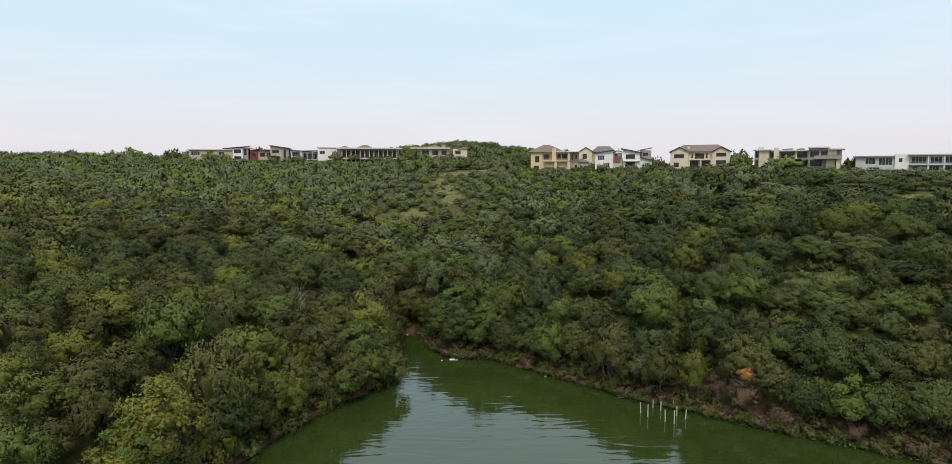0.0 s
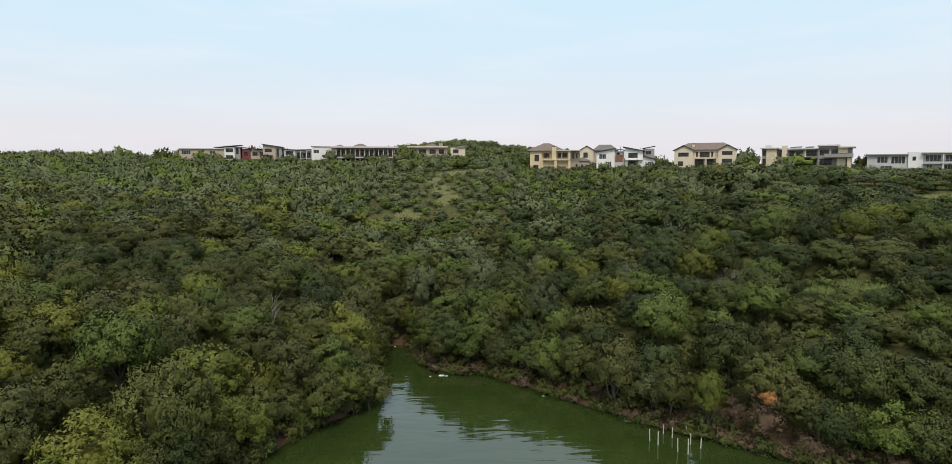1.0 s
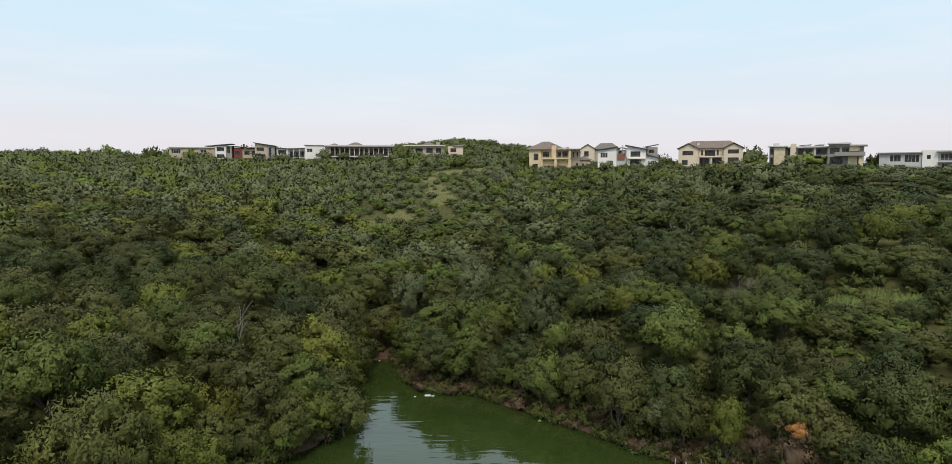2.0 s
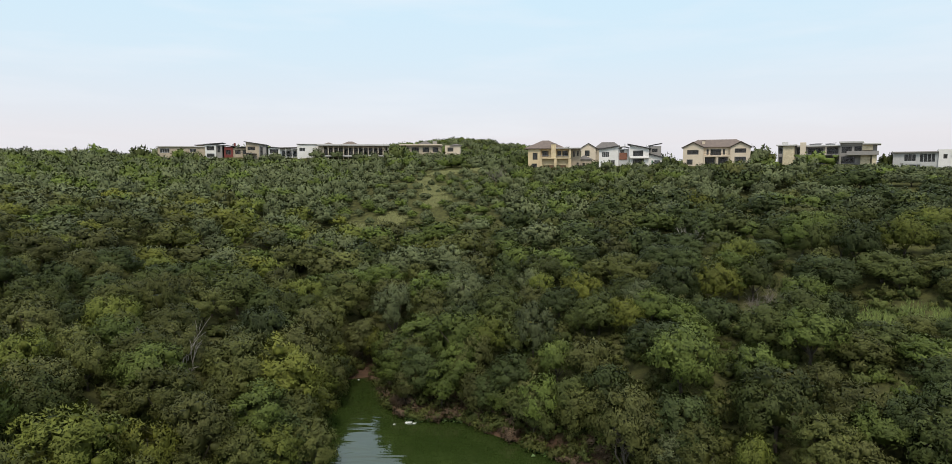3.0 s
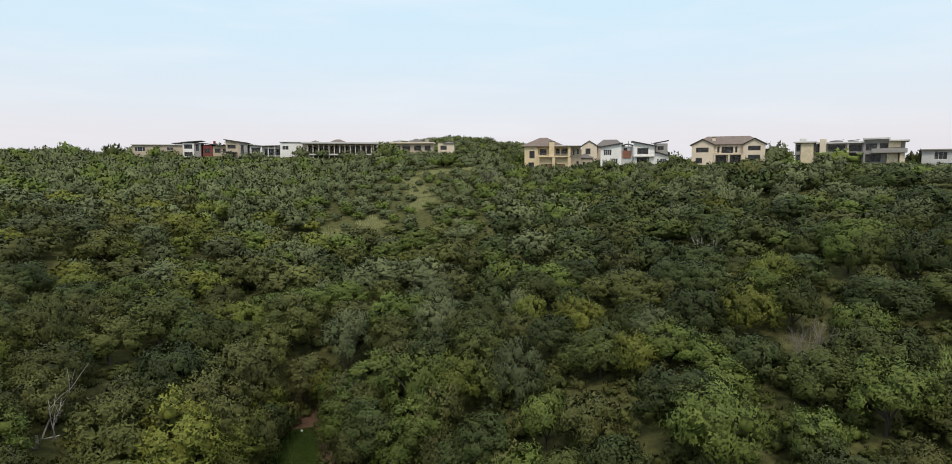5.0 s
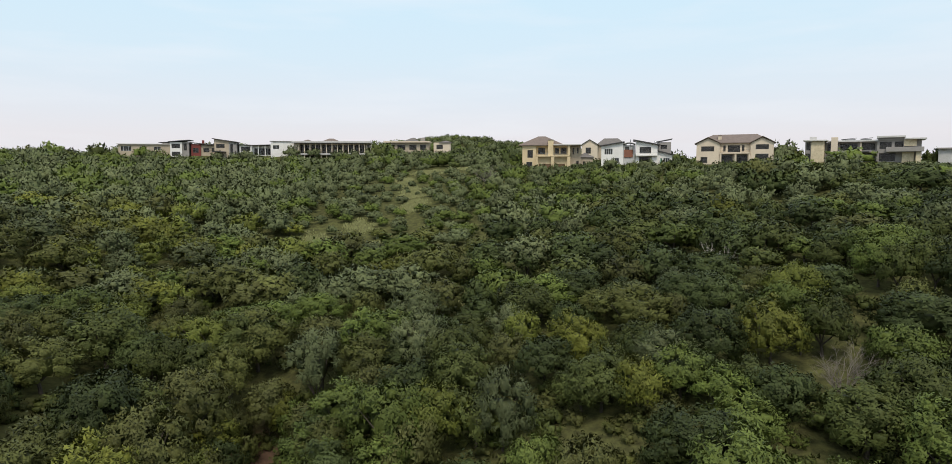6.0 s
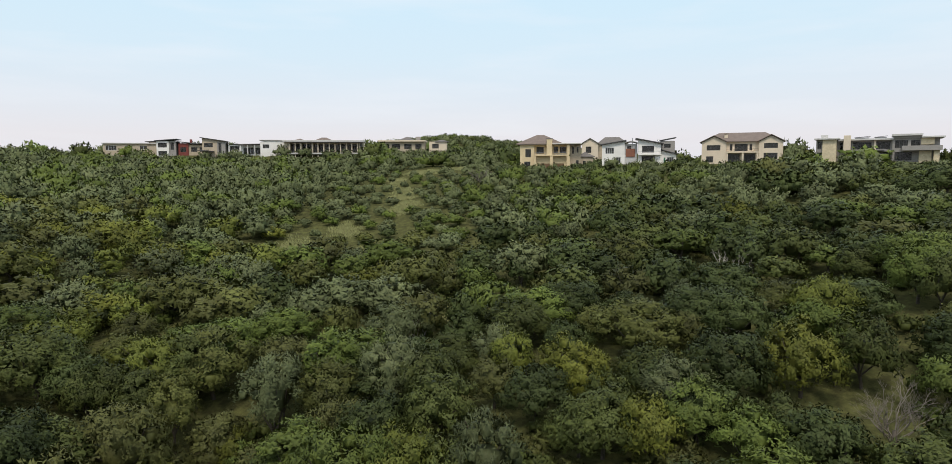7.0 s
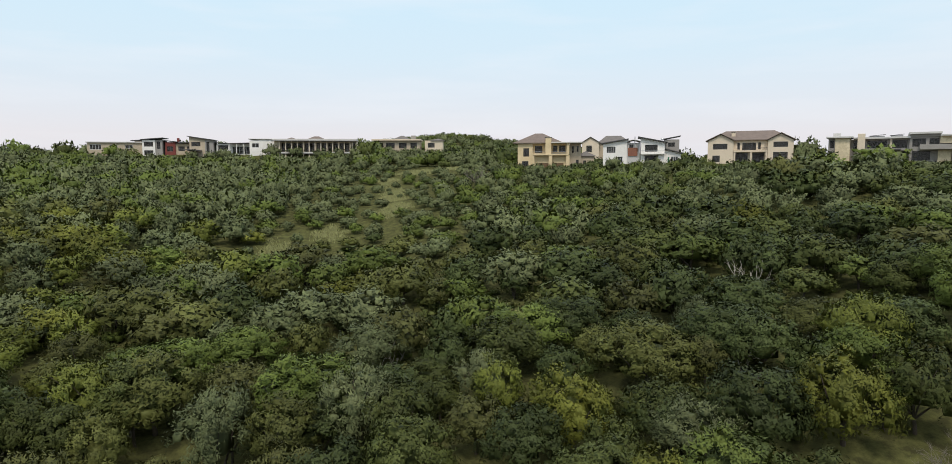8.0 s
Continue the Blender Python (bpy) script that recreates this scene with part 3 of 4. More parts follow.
def build_woods():
    rng = np.random.default_rng(5)
    trees = scatter()
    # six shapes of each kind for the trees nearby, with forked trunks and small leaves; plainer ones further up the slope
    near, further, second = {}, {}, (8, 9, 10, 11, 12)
    for k, (name, base, label) in enumerate(KINDS):
        boughs, size, ragged, squash, low, shape, stand = FORMS[k]
        for s in range(8):
            mat = LEAF[base if s % 2 else second[k]]
            big, tall = s in (4, 5), s > 5
            count, high = int(rng.integers(*boughs)), 8.6 if tall else 5.35
            c = crown(rng, 3.0, high, count + 8 if big or tall else count, 4800 if big else 4200 if tall else 3100, 0.25 if big else 0.3, 0.3 if tall else low, 1, 12, 0.6,
                      tuple(0.86 * w for w in size) if big else size, shape, ragged, squash, 0.75, stand)
            near[k, s] = quads_mesh("crown", c[0], c[1], [mat], None, True, c[2], c[3]), quads_mesh("trunk", *limbs(rng, 3.0, high), [BARK])
            if big or tall:
                count += 4
            c = crown(rng, 3.0, high, count, 1050, 0.5, low, 1, 8, 0.6, size, shape + 0.1, ragged, squash, 0.55, stand)
            further[k, s] = quads_mesh("crown", c[0], c[1], [mat], None, True, c[2], c[3]), quads_mesh("trunk", *limbs(rng, 3.0, high, 4, 4), [BARK])
    middle = [crown(rng, 3.0, 4.8, int(rng.integers(10, 14)), 580, 0.58, 0.12, 1, 7, 0.78, (0.28, 0.44), 0.75, 0.14, 1.0, stand=0.5, vary=0.1) for _ in range(8)]
    far = [crown(rng, 3.0, 4.0, int(rng.integers(7, 10)), 240, 0.7, 0.08, 1, 6, 0.88, (0.32, 0.48), 0.8, 0.14, 1.05, stand=0.6, vary=0.07) for _ in range(8)]
    placed, counted = [], [0] * len(KINDS)
    for x, y, z, k, r, h in sorted(trees, key=lambda t: t[1]):
        turn, s, hue = rng.uniform(0, 360), int(rng.integers(0, 4)), rng.uniform(0.78, 1.22)
        if near_tree(x, y) and counted[k] < 295:
            counted[k] += 1
            name, mat, label = KINDS[k]
            high = 5.35
            if h / r > 2.25:
                s, high = 6 + s % 2, 8.6
            elif r > 3.3:
                s = 4 + s % 2
            root = empty(name, x, y, z, turn)
            root.scale = (r / 3.0, r / 3.0 * rng.uniform(0.85, 1.15), h / high)
            for me, nm in zip((near if y < 142 else further)[k, s], ("crown", "trunk")):
                ob = new(nm, me)
                ob.parent = root
            where = "at the water's edge" if z < 5 else "on the wooded slope"
            tagged(root, ("tall " if h > 7.5 else "low " if h < 4.8 else "") + label + " " + where, "tree", name.replace("_", " ") + "s on the slope")
            continue
        shapes, high = (middle, 4.8) if y < 235 else (far, 4.0)
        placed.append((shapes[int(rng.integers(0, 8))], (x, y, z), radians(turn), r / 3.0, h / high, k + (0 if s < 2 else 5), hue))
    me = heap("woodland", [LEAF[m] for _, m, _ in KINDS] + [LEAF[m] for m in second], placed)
    tagged(new("woodland", me), "dense green bushveld trees covering the far slope", "woodland", kind="stuff")


build_woods()


def build_scrub():
    """Low brownish bushes and saplings along the bank."""
    rng = np.random.default_rng(23)
    forms = [crown(rng, 1.0, 1.3, 5, 240, 0.22, 0.1, 1, 8, 0.35, (0.35, 0.55), 0.45, 0.25) for _ in range(6)]
    placed = []
    for ax, ay, bx, by, length, nx, ny in along_bank(2, 23):
        for i in range(int(length / (0.5 if ax < -9 else 0.24))):
            t, off = rng.random(), (0.5 if ax < -9 else -0.7) + 4.8 * rng.random() ** 2
            x, y = ax + (bx - ax) * t + nx * off, ay + (by - ay) * t + ny * off
            z = float(ground(x, y))
            if z < -0.6 or abs(x) > 75 or y < 30:
                continue
            r = rng.uniform(0.5, 1.25)
            placed.append((forms[int(rng.integers(0, 6))], (x, y, max(z, 0.0) - 0.1), rng.uniform(0, 6.3), r, r * rng.uniform(0.8, 1.4), int(rng.choice(4, p=[0.38, 0.34, 0.28, 0.0])), rng.uniform(0.8, 1.2)))
        # leafy bushes that hang over the very edge
        for i in range(int(length / 0.9)):
            t, off, r = rng.random(), *((rng.uniform(-0.6, 1.3), rng.uniform(1.0, 2.1)) if ax < -14 else (rng.uniform(-0.1, 1.6), rng.uniform(0.7, 1.5)))
            x, y = ax + (bx - ax) * t + nx * off, ay + (by - ay) * t + ny * off
            gap = noise.noise((x * 0.22, y * 0.22, 5.0))
            if gap > (0.4 if x < -8 else 0.28) or abs(x) > 75 or y < 30:
                continue
            placed.append((forms[int(rng.integers(0, 6))], (x, y, max(float(ground(x, y)), 0.0) - 0.25), rng.uniform(0, 6.3), r, r * rng.uniform(0.9, 1.6), int(rng.choice(4, p=[0.5, 0.14, 0.36, 0.0])), rng.uniform(0.8, 1.2)))
    me = heap("bank_scrub", [LEAF[4], LEAF[5], LEAF[0], LEAF[7]], placed)
    tagged(new("bank_scrub", me), "brownish tangled scrub along the red earth bank", "scrub", kind="stuff")


build_scrub()


def build_undergrowth():
    """Dense low bushes that fill the gaps between the trees."""
    rng = np.random.default_rng(71)
    forms = [crown(rng, 1.0, 1.1, 5, 110, 0.24, 0.1, 1, 6, 0.7, (0.35, 0.55)) for _ in range(6)]
    placed = []
    y = np.concatenate([rng.uniform(50, 115, 1000), rng.uniform(60, 170, 1500), rng.uniform(225, 304, 500)])
    x = 7 + (rng.random(3000) * 2 - 1) * (0.66 * y + 8)
    x[2500:] = rng.uniform(20, 175, 500)
    d, z = shore_distance(x, y), ground(x, y)
    for px, py, ds, gz in zip(x, y, d, z):
        if ds < 2 or (open_ground(px, py) and rng.random() < 0.8):
            continue
        r = rng.uniform(0.7, 1.7)
        placed.append((forms[int(rng.integers(0, 6))], (px, py, gz - 0.15), rng.uniform(0, 6.3), r, r * rng.uniform(0.8, 1.3), int(rng.choice(4, p=[0.5, 0.2, 0.1, 0.2])), rng.uniform(0.8, 1.2)))
    me = heap("undergrowth", [LEAF[0], LEAF[4], LEAF[1], LEAF[12]], placed)
    tagged(new("undergrowth", me), "low dense green bushes between the trees", "undergrowth", kind="stuff")


build_undergrowth()

# ---- houses ----
WALL = {"ochre": material("plaster_ochre", (0.70, 0.56, 0.35), 0.85, (0.60, 0.48, 0.29), scale=0.4),
        "white": material("plaster_white", (0.82, 0.79, 0.74), 0.8, (0.73, 0.70, 0.65), scale=0.4),
        "cream": material("plaster_cream", (0.70, 0.59, 0.45), 0.85, (0.62, 0.52, 0.39), scale=0.4),
        "grey": material("plaster_grey", (0.33, 0.305, 0.28), 0.85, (0.27, 0.25, 0.225), scale=0.4),
        "pale": material("plaster_pale_grey", (0.55, 0.54, 0.52), 0.85, (0.46, 0.45, 0.43), scale=0.4),
        "sand": material("plaster_sand", (0.50, 0.41, 0.30), 0.85, (0.41, 0.34, 0.25), scale=0.4),
        "stone": material("stone_facing", (0.72, 0.61, 0.42), 0.9, (0.52, 0.43, 0.28), scale=1.5, bump=0.6),
        "brick": material("brick_facing", (0.30, 0.13, 0.08), 0.9, (0.22, 0.10, 0.07), scale=1.0),
        "maroon": material("plaster_maroon", (0.22, 0.06, 0.05), 0.85, scale=0.4)}
TILE = material("roof_tile_brown", (0.205, 0.16, 0.135), 0.85, (0.15, 0.118, 0.10), scale=0.8, bump=0.5)
SLATE = material("roof_tile_grey", (0.175, 0.155, 0.14), 0.85, (0.13, 0.118, 0.108), scale=0.8, bump=0.5)
METAL = material("roof_sheet_dark", (0.10, 0.095, 0.095), 0.5, (0.075, 0.07, 0.07), scale=0.6, metal=0.2)
SLAB = material("roof_slab", (0.62, 0.60, 0.57), 0.8, (0.50, 0.48, 0.45), scale=0.5)
FRAME = material("window_frame", (0.10, 0.09, 0.085), 0.5, scale=2)
FRAME_WHITE = material("window_frame_white", (0.75, 0.75, 0.73), 0.5, scale=2)
DOOR = material("garage_door_wood", (0.20, 0.125, 0.07), 0.6, (0.15, 0.09, 0.05), scale=1.5)
STEEL = material("galvanised_steel", (0.45, 0.45, 0.45), 0.4, scale=3, metal=0.7)
SOLAR = material("solar_panel", (0.02, 0.022, 0.03), 0.25, scale=2, spec=0.5)
GREENPAINT = material("green_paint", (0.03, 0.17, 0.09), 0.6, scale=2)


def glass_material():
    m = bpy.data.materials.new("window_glass")
    m.use_nodes = True
    b = m.node_tree.nodes["Principled BSDF"]
    b.inputs["Base Color"].default_value = (0.34, 0.35, 0.34, 1)
    b.inputs["Roughness"].default_value, b.inputs["Transmission Weight"].default_value, b.inputs["IOR"].default_value = 0.03, 0.92, 1.3
    return m


GLASS = glass_material()


def box(bm, x0, x1, y0, y1, z0, z1):
    m = Matrix.LocRotScale(((x0 + x1) / 2, (y0 + y1) / 2, (z0 + z1) / 2), None, (x1 - x0, y1 - y0, z1 - z0))
    bmesh.ops.create_cube(bm, size=1, matrix=m)


def block(root, name, mat, x0, x1, y0, y1, z0, z1, label=""):
    bm = bmesh.new()
    box(bm, x0, x1, y0, y1, z0, z1)
    bmesh.ops.bevel(bm, geom=bm.edges[:], offset=0.03, segments=1, affect="EDGES")
    return part(name, bm, mat, root, label)


def prism(root, name, mat, profile, y0, y1, label=""):
    """A solid with the given upright outline (x, z), reaching from y0 to y1."""
    bm = bmesh.new()
    a = [bm.verts.new((x, y0, z)) for x, z in profile]
    b = [bm.verts.new((x, y1, z)) for x, z in profile]
    bm.faces.new(a)
    bm.faces.new(b[::-1])
    n = len(a)
    for i in range(n):
        bm.faces.new((a[(i + 1) % n], a[i], b[i], b[(i + 1) % n]))
    bmesh.ops.recalc_face_normals(bm, faces=bm.faces[:])
    return part(name, bm, mat, root, label)


def pitched(root, name, mat, x0, z0, x1, z1, y0, y1, thick=0.28):
    """A single-pitch roof slab."""
    return prism(root, name, mat, [(x0, z0), (x1, z1), (x1, z1 + thick), (x0, z0 + thick)], y0, y1)


def hip_roof(root, mat, x0, x1, y0, y1, eave, ridge, inset=None, thick=0.22):
    w = (y1 - y0) / 2 if inset is None else inset
    cx = (x0 + x1) / 2
    ra, rb = min(x0 + w, cx - 0.05), max(x1 - w, cx + 0.05)
    ym = (y0 + y1) / 2
    bm = bmesh.new()
    lo = [bm.verts.new(p) for p in ((x0, y0, eave - thick), (x1, y0, eave - thick), (x1, y1, eave - thick), (x0, y1, eave - thick))]
    up = [bm.verts.new(p) for p in ((x0, y0, eave), (x1, y0, eave), (x1, y1, eave), (x0, y1, eave))]
    r = [bm.verts.new((ra, ym, ridge)), bm.verts.new((rb, ym, ridge))]
    bm.faces.new(lo[::-1])
    for i in range(4):
        bm.faces.new((lo[i], lo[(i + 1) % 4], up[(i + 1) % 4], up[i]))
    bm.faces.new((up[0], up[1], r[1], r[0]))
    bm.faces.new((up[1], up[2], r[1]))
    bm.faces.new((up[2], up[3], r[0], r[1]))
    bm.faces.new((up[3], up[0], r[0]))
    return part("roof", bm, mat, root)


def gable_roof(root, mat, x0, x1, y0, y1, eave, ridge, thick=0.2):
    """Two slopes whose gable faces the front."""
    cx = (x0 + x1) / 2
    return prism(root, "roof", mat, [(x0, eave), (cx, ridge), (x1, eave), (x1, eave + thick), (cx, ridge + thick), (x0, eave + thick)], y0, y1)


def window(root, x0, x1, z0, z1, y, lights=2, frame_mat=None):
    """A framed window of several panes set back in its opening."""
    t = 0.09
    bm = bmesh.new()
    xs = []
    for i in range(lights + 1):
        cx = x0 + t / 2 + (x1 - x0 - t) * i / lights
        xs += [cx - t / 2, cx + t / 2]
    zs = [z0, z0 + t, z1 - t, z1]
    for i, (a, b) in enumerate(zip(xs[:-1], xs[1:])):
        for j, (c, d) in enumerate(zip(zs[:-1], zs[1:])):
            if j != 1 or i % 2 == 0:
                box(bm, a, b, y, y + 0.12, c, d)
    bmesh.ops.remove_doubles(bm, verts=bm.verts[:], dist=0.0005)
    w = part("window", bm, frame_mat or FRAME, root)
    for i in range(lights):
        a, b = x0 + t + (x1 - x0 - t) * i / lights, x0 + (x1 - x0 - t) * (i + 1) / lights
        bm = bmesh.new()
        box(bm, a, b, y + 0.05, y + 0.062, z0 + t, z1 - t)
        part("pane", bm, GLASS, w)
    return w


def storeys(root, mat, x0, x1, y0, y1, z0, z1, openings=(), name="wall", frame_mat=None, slope=0.0):
    """A hollow block whose front wall has real openings: each is x0, x1, z0, z1, lights (0 leaves it open)."""
    bm = bmesh.new()
    t = 0.3
    xs = sorted({x0, x0 + t, x1 - t, x1, *(o[0] for o in openings), *(o[1] for o in openings)})
    zs = sorted({z0, z1, *(o[2] for o in openings), *(o[3] for o in openings)})
    for a, b in zip(xs[:-1], xs[1:]):
        for c, d in zip(zs[:-1], zs[1:]):
            mx, mz = (a + b) / 2, (c + d) / 2
            if not any(o[0] < mx < o[1] and o[2] < mz < o[3] for o in openings):
                box(bm, a, b, y0, y0 + t, c, d)
    box(bm, x0, x0 + t, y0 + t, y1, z0, z1)
    box(bm, x1 - t, x1, y0 + t, y1, z0, z1)
    box(bm, x0 + t, x1 - t, y1 - t, y1, z0, z1)
    box(bm, x0 + t, x1 - t, y0 + t, y1 - t, z1 - 0.25, z1 - 0.01)
    if z1 - z0 > 5:
        box(bm, x0 + t, x1 - t, y0 + t + 0.15, y1 - t, (z0 + z1) / 2 - 0.12, (z0 + z1) / 2 + 0.12)
    bmesh.ops.remove_doubles(bm, verts=bm.verts[:], dist=0.0005)
    w = part(name, bm, mat, root)
    for o in openings:
        if o[4]:
            window(root, o[0] + 0.004, o[1] - 0.004, o[2] + 0.004, o[3] - 0.004, y0 + 0.12, o[4], frame_mat)
    return w


def railing(root, x0, x1, y, z, height=0.95, mat=None):
    """A balcony rail with uprights."""
    bm = bmesh.new()
    box(bm, x0, x1, y, y + 0.06, z + height - 0.06, z + height)
    box(bm, x0, x1, y, y + 0.04, z + 0.1, z + 0.14)
    n = max(2, int((x1 - x0) / 0.35))
    for i in range(n + 1):
        cx = x0 + 0.03 + (x1 - x0 - 0.06) * i / n
        box(bm, cx - 0.015, cx + 0.015, y + 0.01, y + 0.04, z, z + height - 0.06)
    return part("railing", bm, mat or STEEL, root)


def ochre_house():
    h = empty("house", 36.0, 305, 31.2, -8)
    h.scale = (1.06, 1.06, 1.04)
    storeys(h, WALL["ochre"], -9.1, -4.0, 0, 11, -0.6, 8.9, [(-7.2, -5.2, 4.4, 7.3, 2), (-7.6, -5.4, 0.6, 2.8, 2)])
    storeys(h, WALL["ochre"], -3.99, 8.1, 1.4, 11, 5.2, 8.9, [(-3.3, -0.7, 5.7, 8.1, 3), (2.9, 4.4, 5.9, 8.2, 2), (5.0, 7.2, 5.9, 8.2, 3)])
    storeys(h, WALL["ochre"], -3.99, 8.1, 0.2, 11, -0.6, 4.75, [(-2.9, 1.5, -0.4, 2.1, 0), (2.8, 6.6, -0.4, 2.1, 0)])
    for a, b in ((-2.9, 1.5), (2.8, 6.6)):
        d = block(h, "garage_door", DOOR, a + 0.01, b - 0.01, 0.32, 0.40, -0.4, 2.09, "brown timber garage door")
        for i in range(3):
            block(d, "panel", DOOR, a + 0.2, b - 0.2, 0.29, 0.325, -0.3 + i * 0.8, 0.4 + i * 0.8)
    block(h, "balcony", WALL["ochre"], -4.0, 8.3, -1.4, 1.4, 4.76, 5.2, "ochre balcony slab")
    railing(h, -3.9, 0.3, -1.35, 5.2)
    railing(h, 2.5, 7.4, -1.35, 5.2)
    block(h, "chimney", WALL["ochre"], 0.4, 2.4, -1.0, 0.8, 5.2, 10.9, "broad ochre chimney")
    block(h, "chimney_cap", SLATE, 0.25, 2.55, -1.15, 0.95, 10.9, 11.1)
    block(h, "column", WALL["ochre"], 1.55, 2.75, -1.3, -0.2, -0.6, 4.75)
    block(h, "column", WALL["ochre"], 7.45, 8.6, -1.3, 0.19, -0.6, 4.75)
    block(h, "column", WALL["ochre"], 7.6, 8.5, -1.3, -0.3, 5.2, 8.95)
    block(h, "column", WALL["ochre"], -4.0, -3.3, -1.3, -0.5, -0.6, 4.75)
    # stands for the right side wall in shadow; the browner plaster holds the shade
    storeys(h, WALL["sand"], 8.61, 12.4, 1.6, 10, -0.6, 8.9, [(9.4, 10.0, 5.6, 8.0, 1), (10.8, 11.7, 1.0, 3.2, 1), (11.0, 11.6, 6, 8, 1)])
    block(h, "canopy_roof", SLAB, 2.45, 12.8, -1.9, 11.2, 8.96, 9.35, "flat projecting concrete roof")
    hip_roof(h, TILE, -10.6, 6.4, -0.9, 11.8, 9.2, 12.7, 7.2)
    block(h, "eave_slab", SLAB, -9.6, 0.3, -0.7, 11.3, 8.92, 9.0)
    tagged(h, "ochre plastered double-storey house with brown hipped roof and garages", "house")
    a = empty("outbuilding", 51.8, 307, 31.7)
    a.scale = (1.09, 1.09, 1.09)
    storeys(a, WALL["sand"], -2.4, 2.4, 0, 6, -0.6, 3.9, [(-1.2, -0.2, 0.4, 2.4, 1), (0.8, 1.5, 1.0, 2.3, 1)])
    hip_roof(a, SLATE, -2.9, 2.9, -0.5, 6.5, 4.0, 5.6)
    tagged(a, "small sand-coloured outbuilding with grey hipped roof", "outbuilding")


def yellow_house():
    h = empty("house", 61.6, 330, 33.6, -10)
    h.scale = (1.1, 1.1, 1.1)
    storeys(h, WALL["cream"], -7.2, -1.0, 0, 8, -1, 7.4, [(-5.6, -3.6, 4.0, 6.4, 2)])
    prism(h, "gable", WALL["cream"], [(-7.2, 7.4), (-1.0, 7.4), (-4.1, 9.4)], 0, 0.3)
    gable_roof(h, SLATE, -7.8, -0.4, -0.5, 8.5, 7.2, 9.45)
    storeys(h, WALL["sand"], -0.99, 9.5, 2, 11, -1, 7.3, [(0.6, 1.8, 4.4, 6.2, 1), (6.0, 8.2, 4.4, 6.2, 2)])
    hip_roof(h, SLATE, -1.6, 10.2, 1.4, 11.6, 7.5, 10.2, 3.2)
    tagged(h, "cream double-storey house with grey tiled gables behind others", "house")


def white_house():
    h = empty("house", 65.3, 281, 32.75, -13)
    h.scale = (1.0, 1.0, 1.0)
    w = WALL["white"]
    storeys(h, w, -12.3, -4.7, 0, 9, -0.8, 6.6, [(-11.2, -8.3, 3.6, 5.7, 4), (-7.6, -6.0, 0.4, 2.4, 2)], frame_mat=FRAME_WHITE)
    prism(h, "gable", w, [(-12.3, 6.6), (-4.7, 6.6), (-4.7, 7.85)], 0, 8.9)
    pitched(h, "roof", METAL, -12.9, 6.6, -4.2, 8.0, -0.9, 9.6)
    storeys(h, WALL["pale"], -4.69, -0.6, 1.2, 9, -0.8, 6.9, [(-4.0, -2.6, 4.6, 6.4, 2)])
    block(h, "brick_panel", WALL["brick"], -4.3, -1.3, 0.9, 1.19, 2.6, 5.3, "red brick balcony front")
    arch = [(-4.75 + 4.3 * i / 12, 6.9 + 0.85 * math.sin(math.pi * (0.1 + 0.8 * i / 12))) for i in range(13)]
    prism(h, "roof", SLAB, [(x, z) for x, z in arch] + [(x, z + 0.2) for x, z in arch[::-1]], 0.3, 9.2, "curved grey sheet roof")
    bm = bmesh.new()
    bmesh.ops.create_cone(bm, cap_ends=True, segments=10, radius1=0.14, radius2=0.14, depth=3.2, matrix=Matrix.Translation((-2.2, 0.6, 7.3)))
    part("flue", bm, STEEL, h, "steel flue pipe")
    storeys(h, w, -0.3, 7.1, -1.2, 9, -0.8, 6.5, [(1.0, 4.9, 3.9, 6.1, 3), (0.9, 5.2, 0.4, 2.9, 0)])
    window(h, 1.0, 5.1, 0.4, 2.9, 1.6, 4)
    prism(h, "gable", w, [(-0.3, 6.5), (7.1, 6.5), (7.1, 6.75), (-0.3, 8.3)], -1.2, 8.9)
    pitched(h, "roof", METAL, -1.2, 8.55, 8.0, 6.7, -2.2, 9.6)
    block(h, "balcony", w, -0.3, 7.1, -2.4, -1.21, 3.0, 3.35)
    railing(h, -0.2, 7.0, -2.38, 3.35)
    storeys(h, w, 7.11, 12.2, 0.4, 8, -0.8, 3.3, [(8.2, 8.7, 0.0, 2.2, 0), (9.2, 11.4, 0.2, 2.3, 3)], frame_mat=FRAME_WHITE)
    block(h, "side_door", GREENPAINT, 8.21, 8.69, 0.5, 0.58, 0.0, 2.19, "green painted side door")
    prism(h, "gable", w, [(7.11, 3.3), (12.2, 3.3), (7.11, 4.6)], 0.4, 7.9)
    pitched(h, "roof", METAL, 7.11, 4.75, 12.9, 3.2, -0.5, 8.6)
    storeys(h, WALL["grey"], 7.4, 12.0, 5, 10, 3.4, 8.0, [(8.4, 10.6, 5.6, 7.0, 2)])
    pitched(h, "roof", METAL, 7.0, 8.0, 12.4, 9.0, 4.6, 10.4)
    # satellite dish on the roof
    bm = bmesh.new()
    bmesh.ops.create_cone(bm, cap_ends=True, segments=12, radius1=0.45, radius2=0.15, depth=0.15, matrix=Matrix.Translation((6.4, 2.0, 8.1)) @ Euler((radians(65), 0, 0)).to_matrix().to_4x4())
    box(bm, 6.37, 6.43, 2.1, 2.16, 6.9, 8.1)
    part("satellite_dish", bm, STEEL, h, "small grey satellite dish")
    tagged(h, "white modern double-storey house with dark sloping roofs", "house")


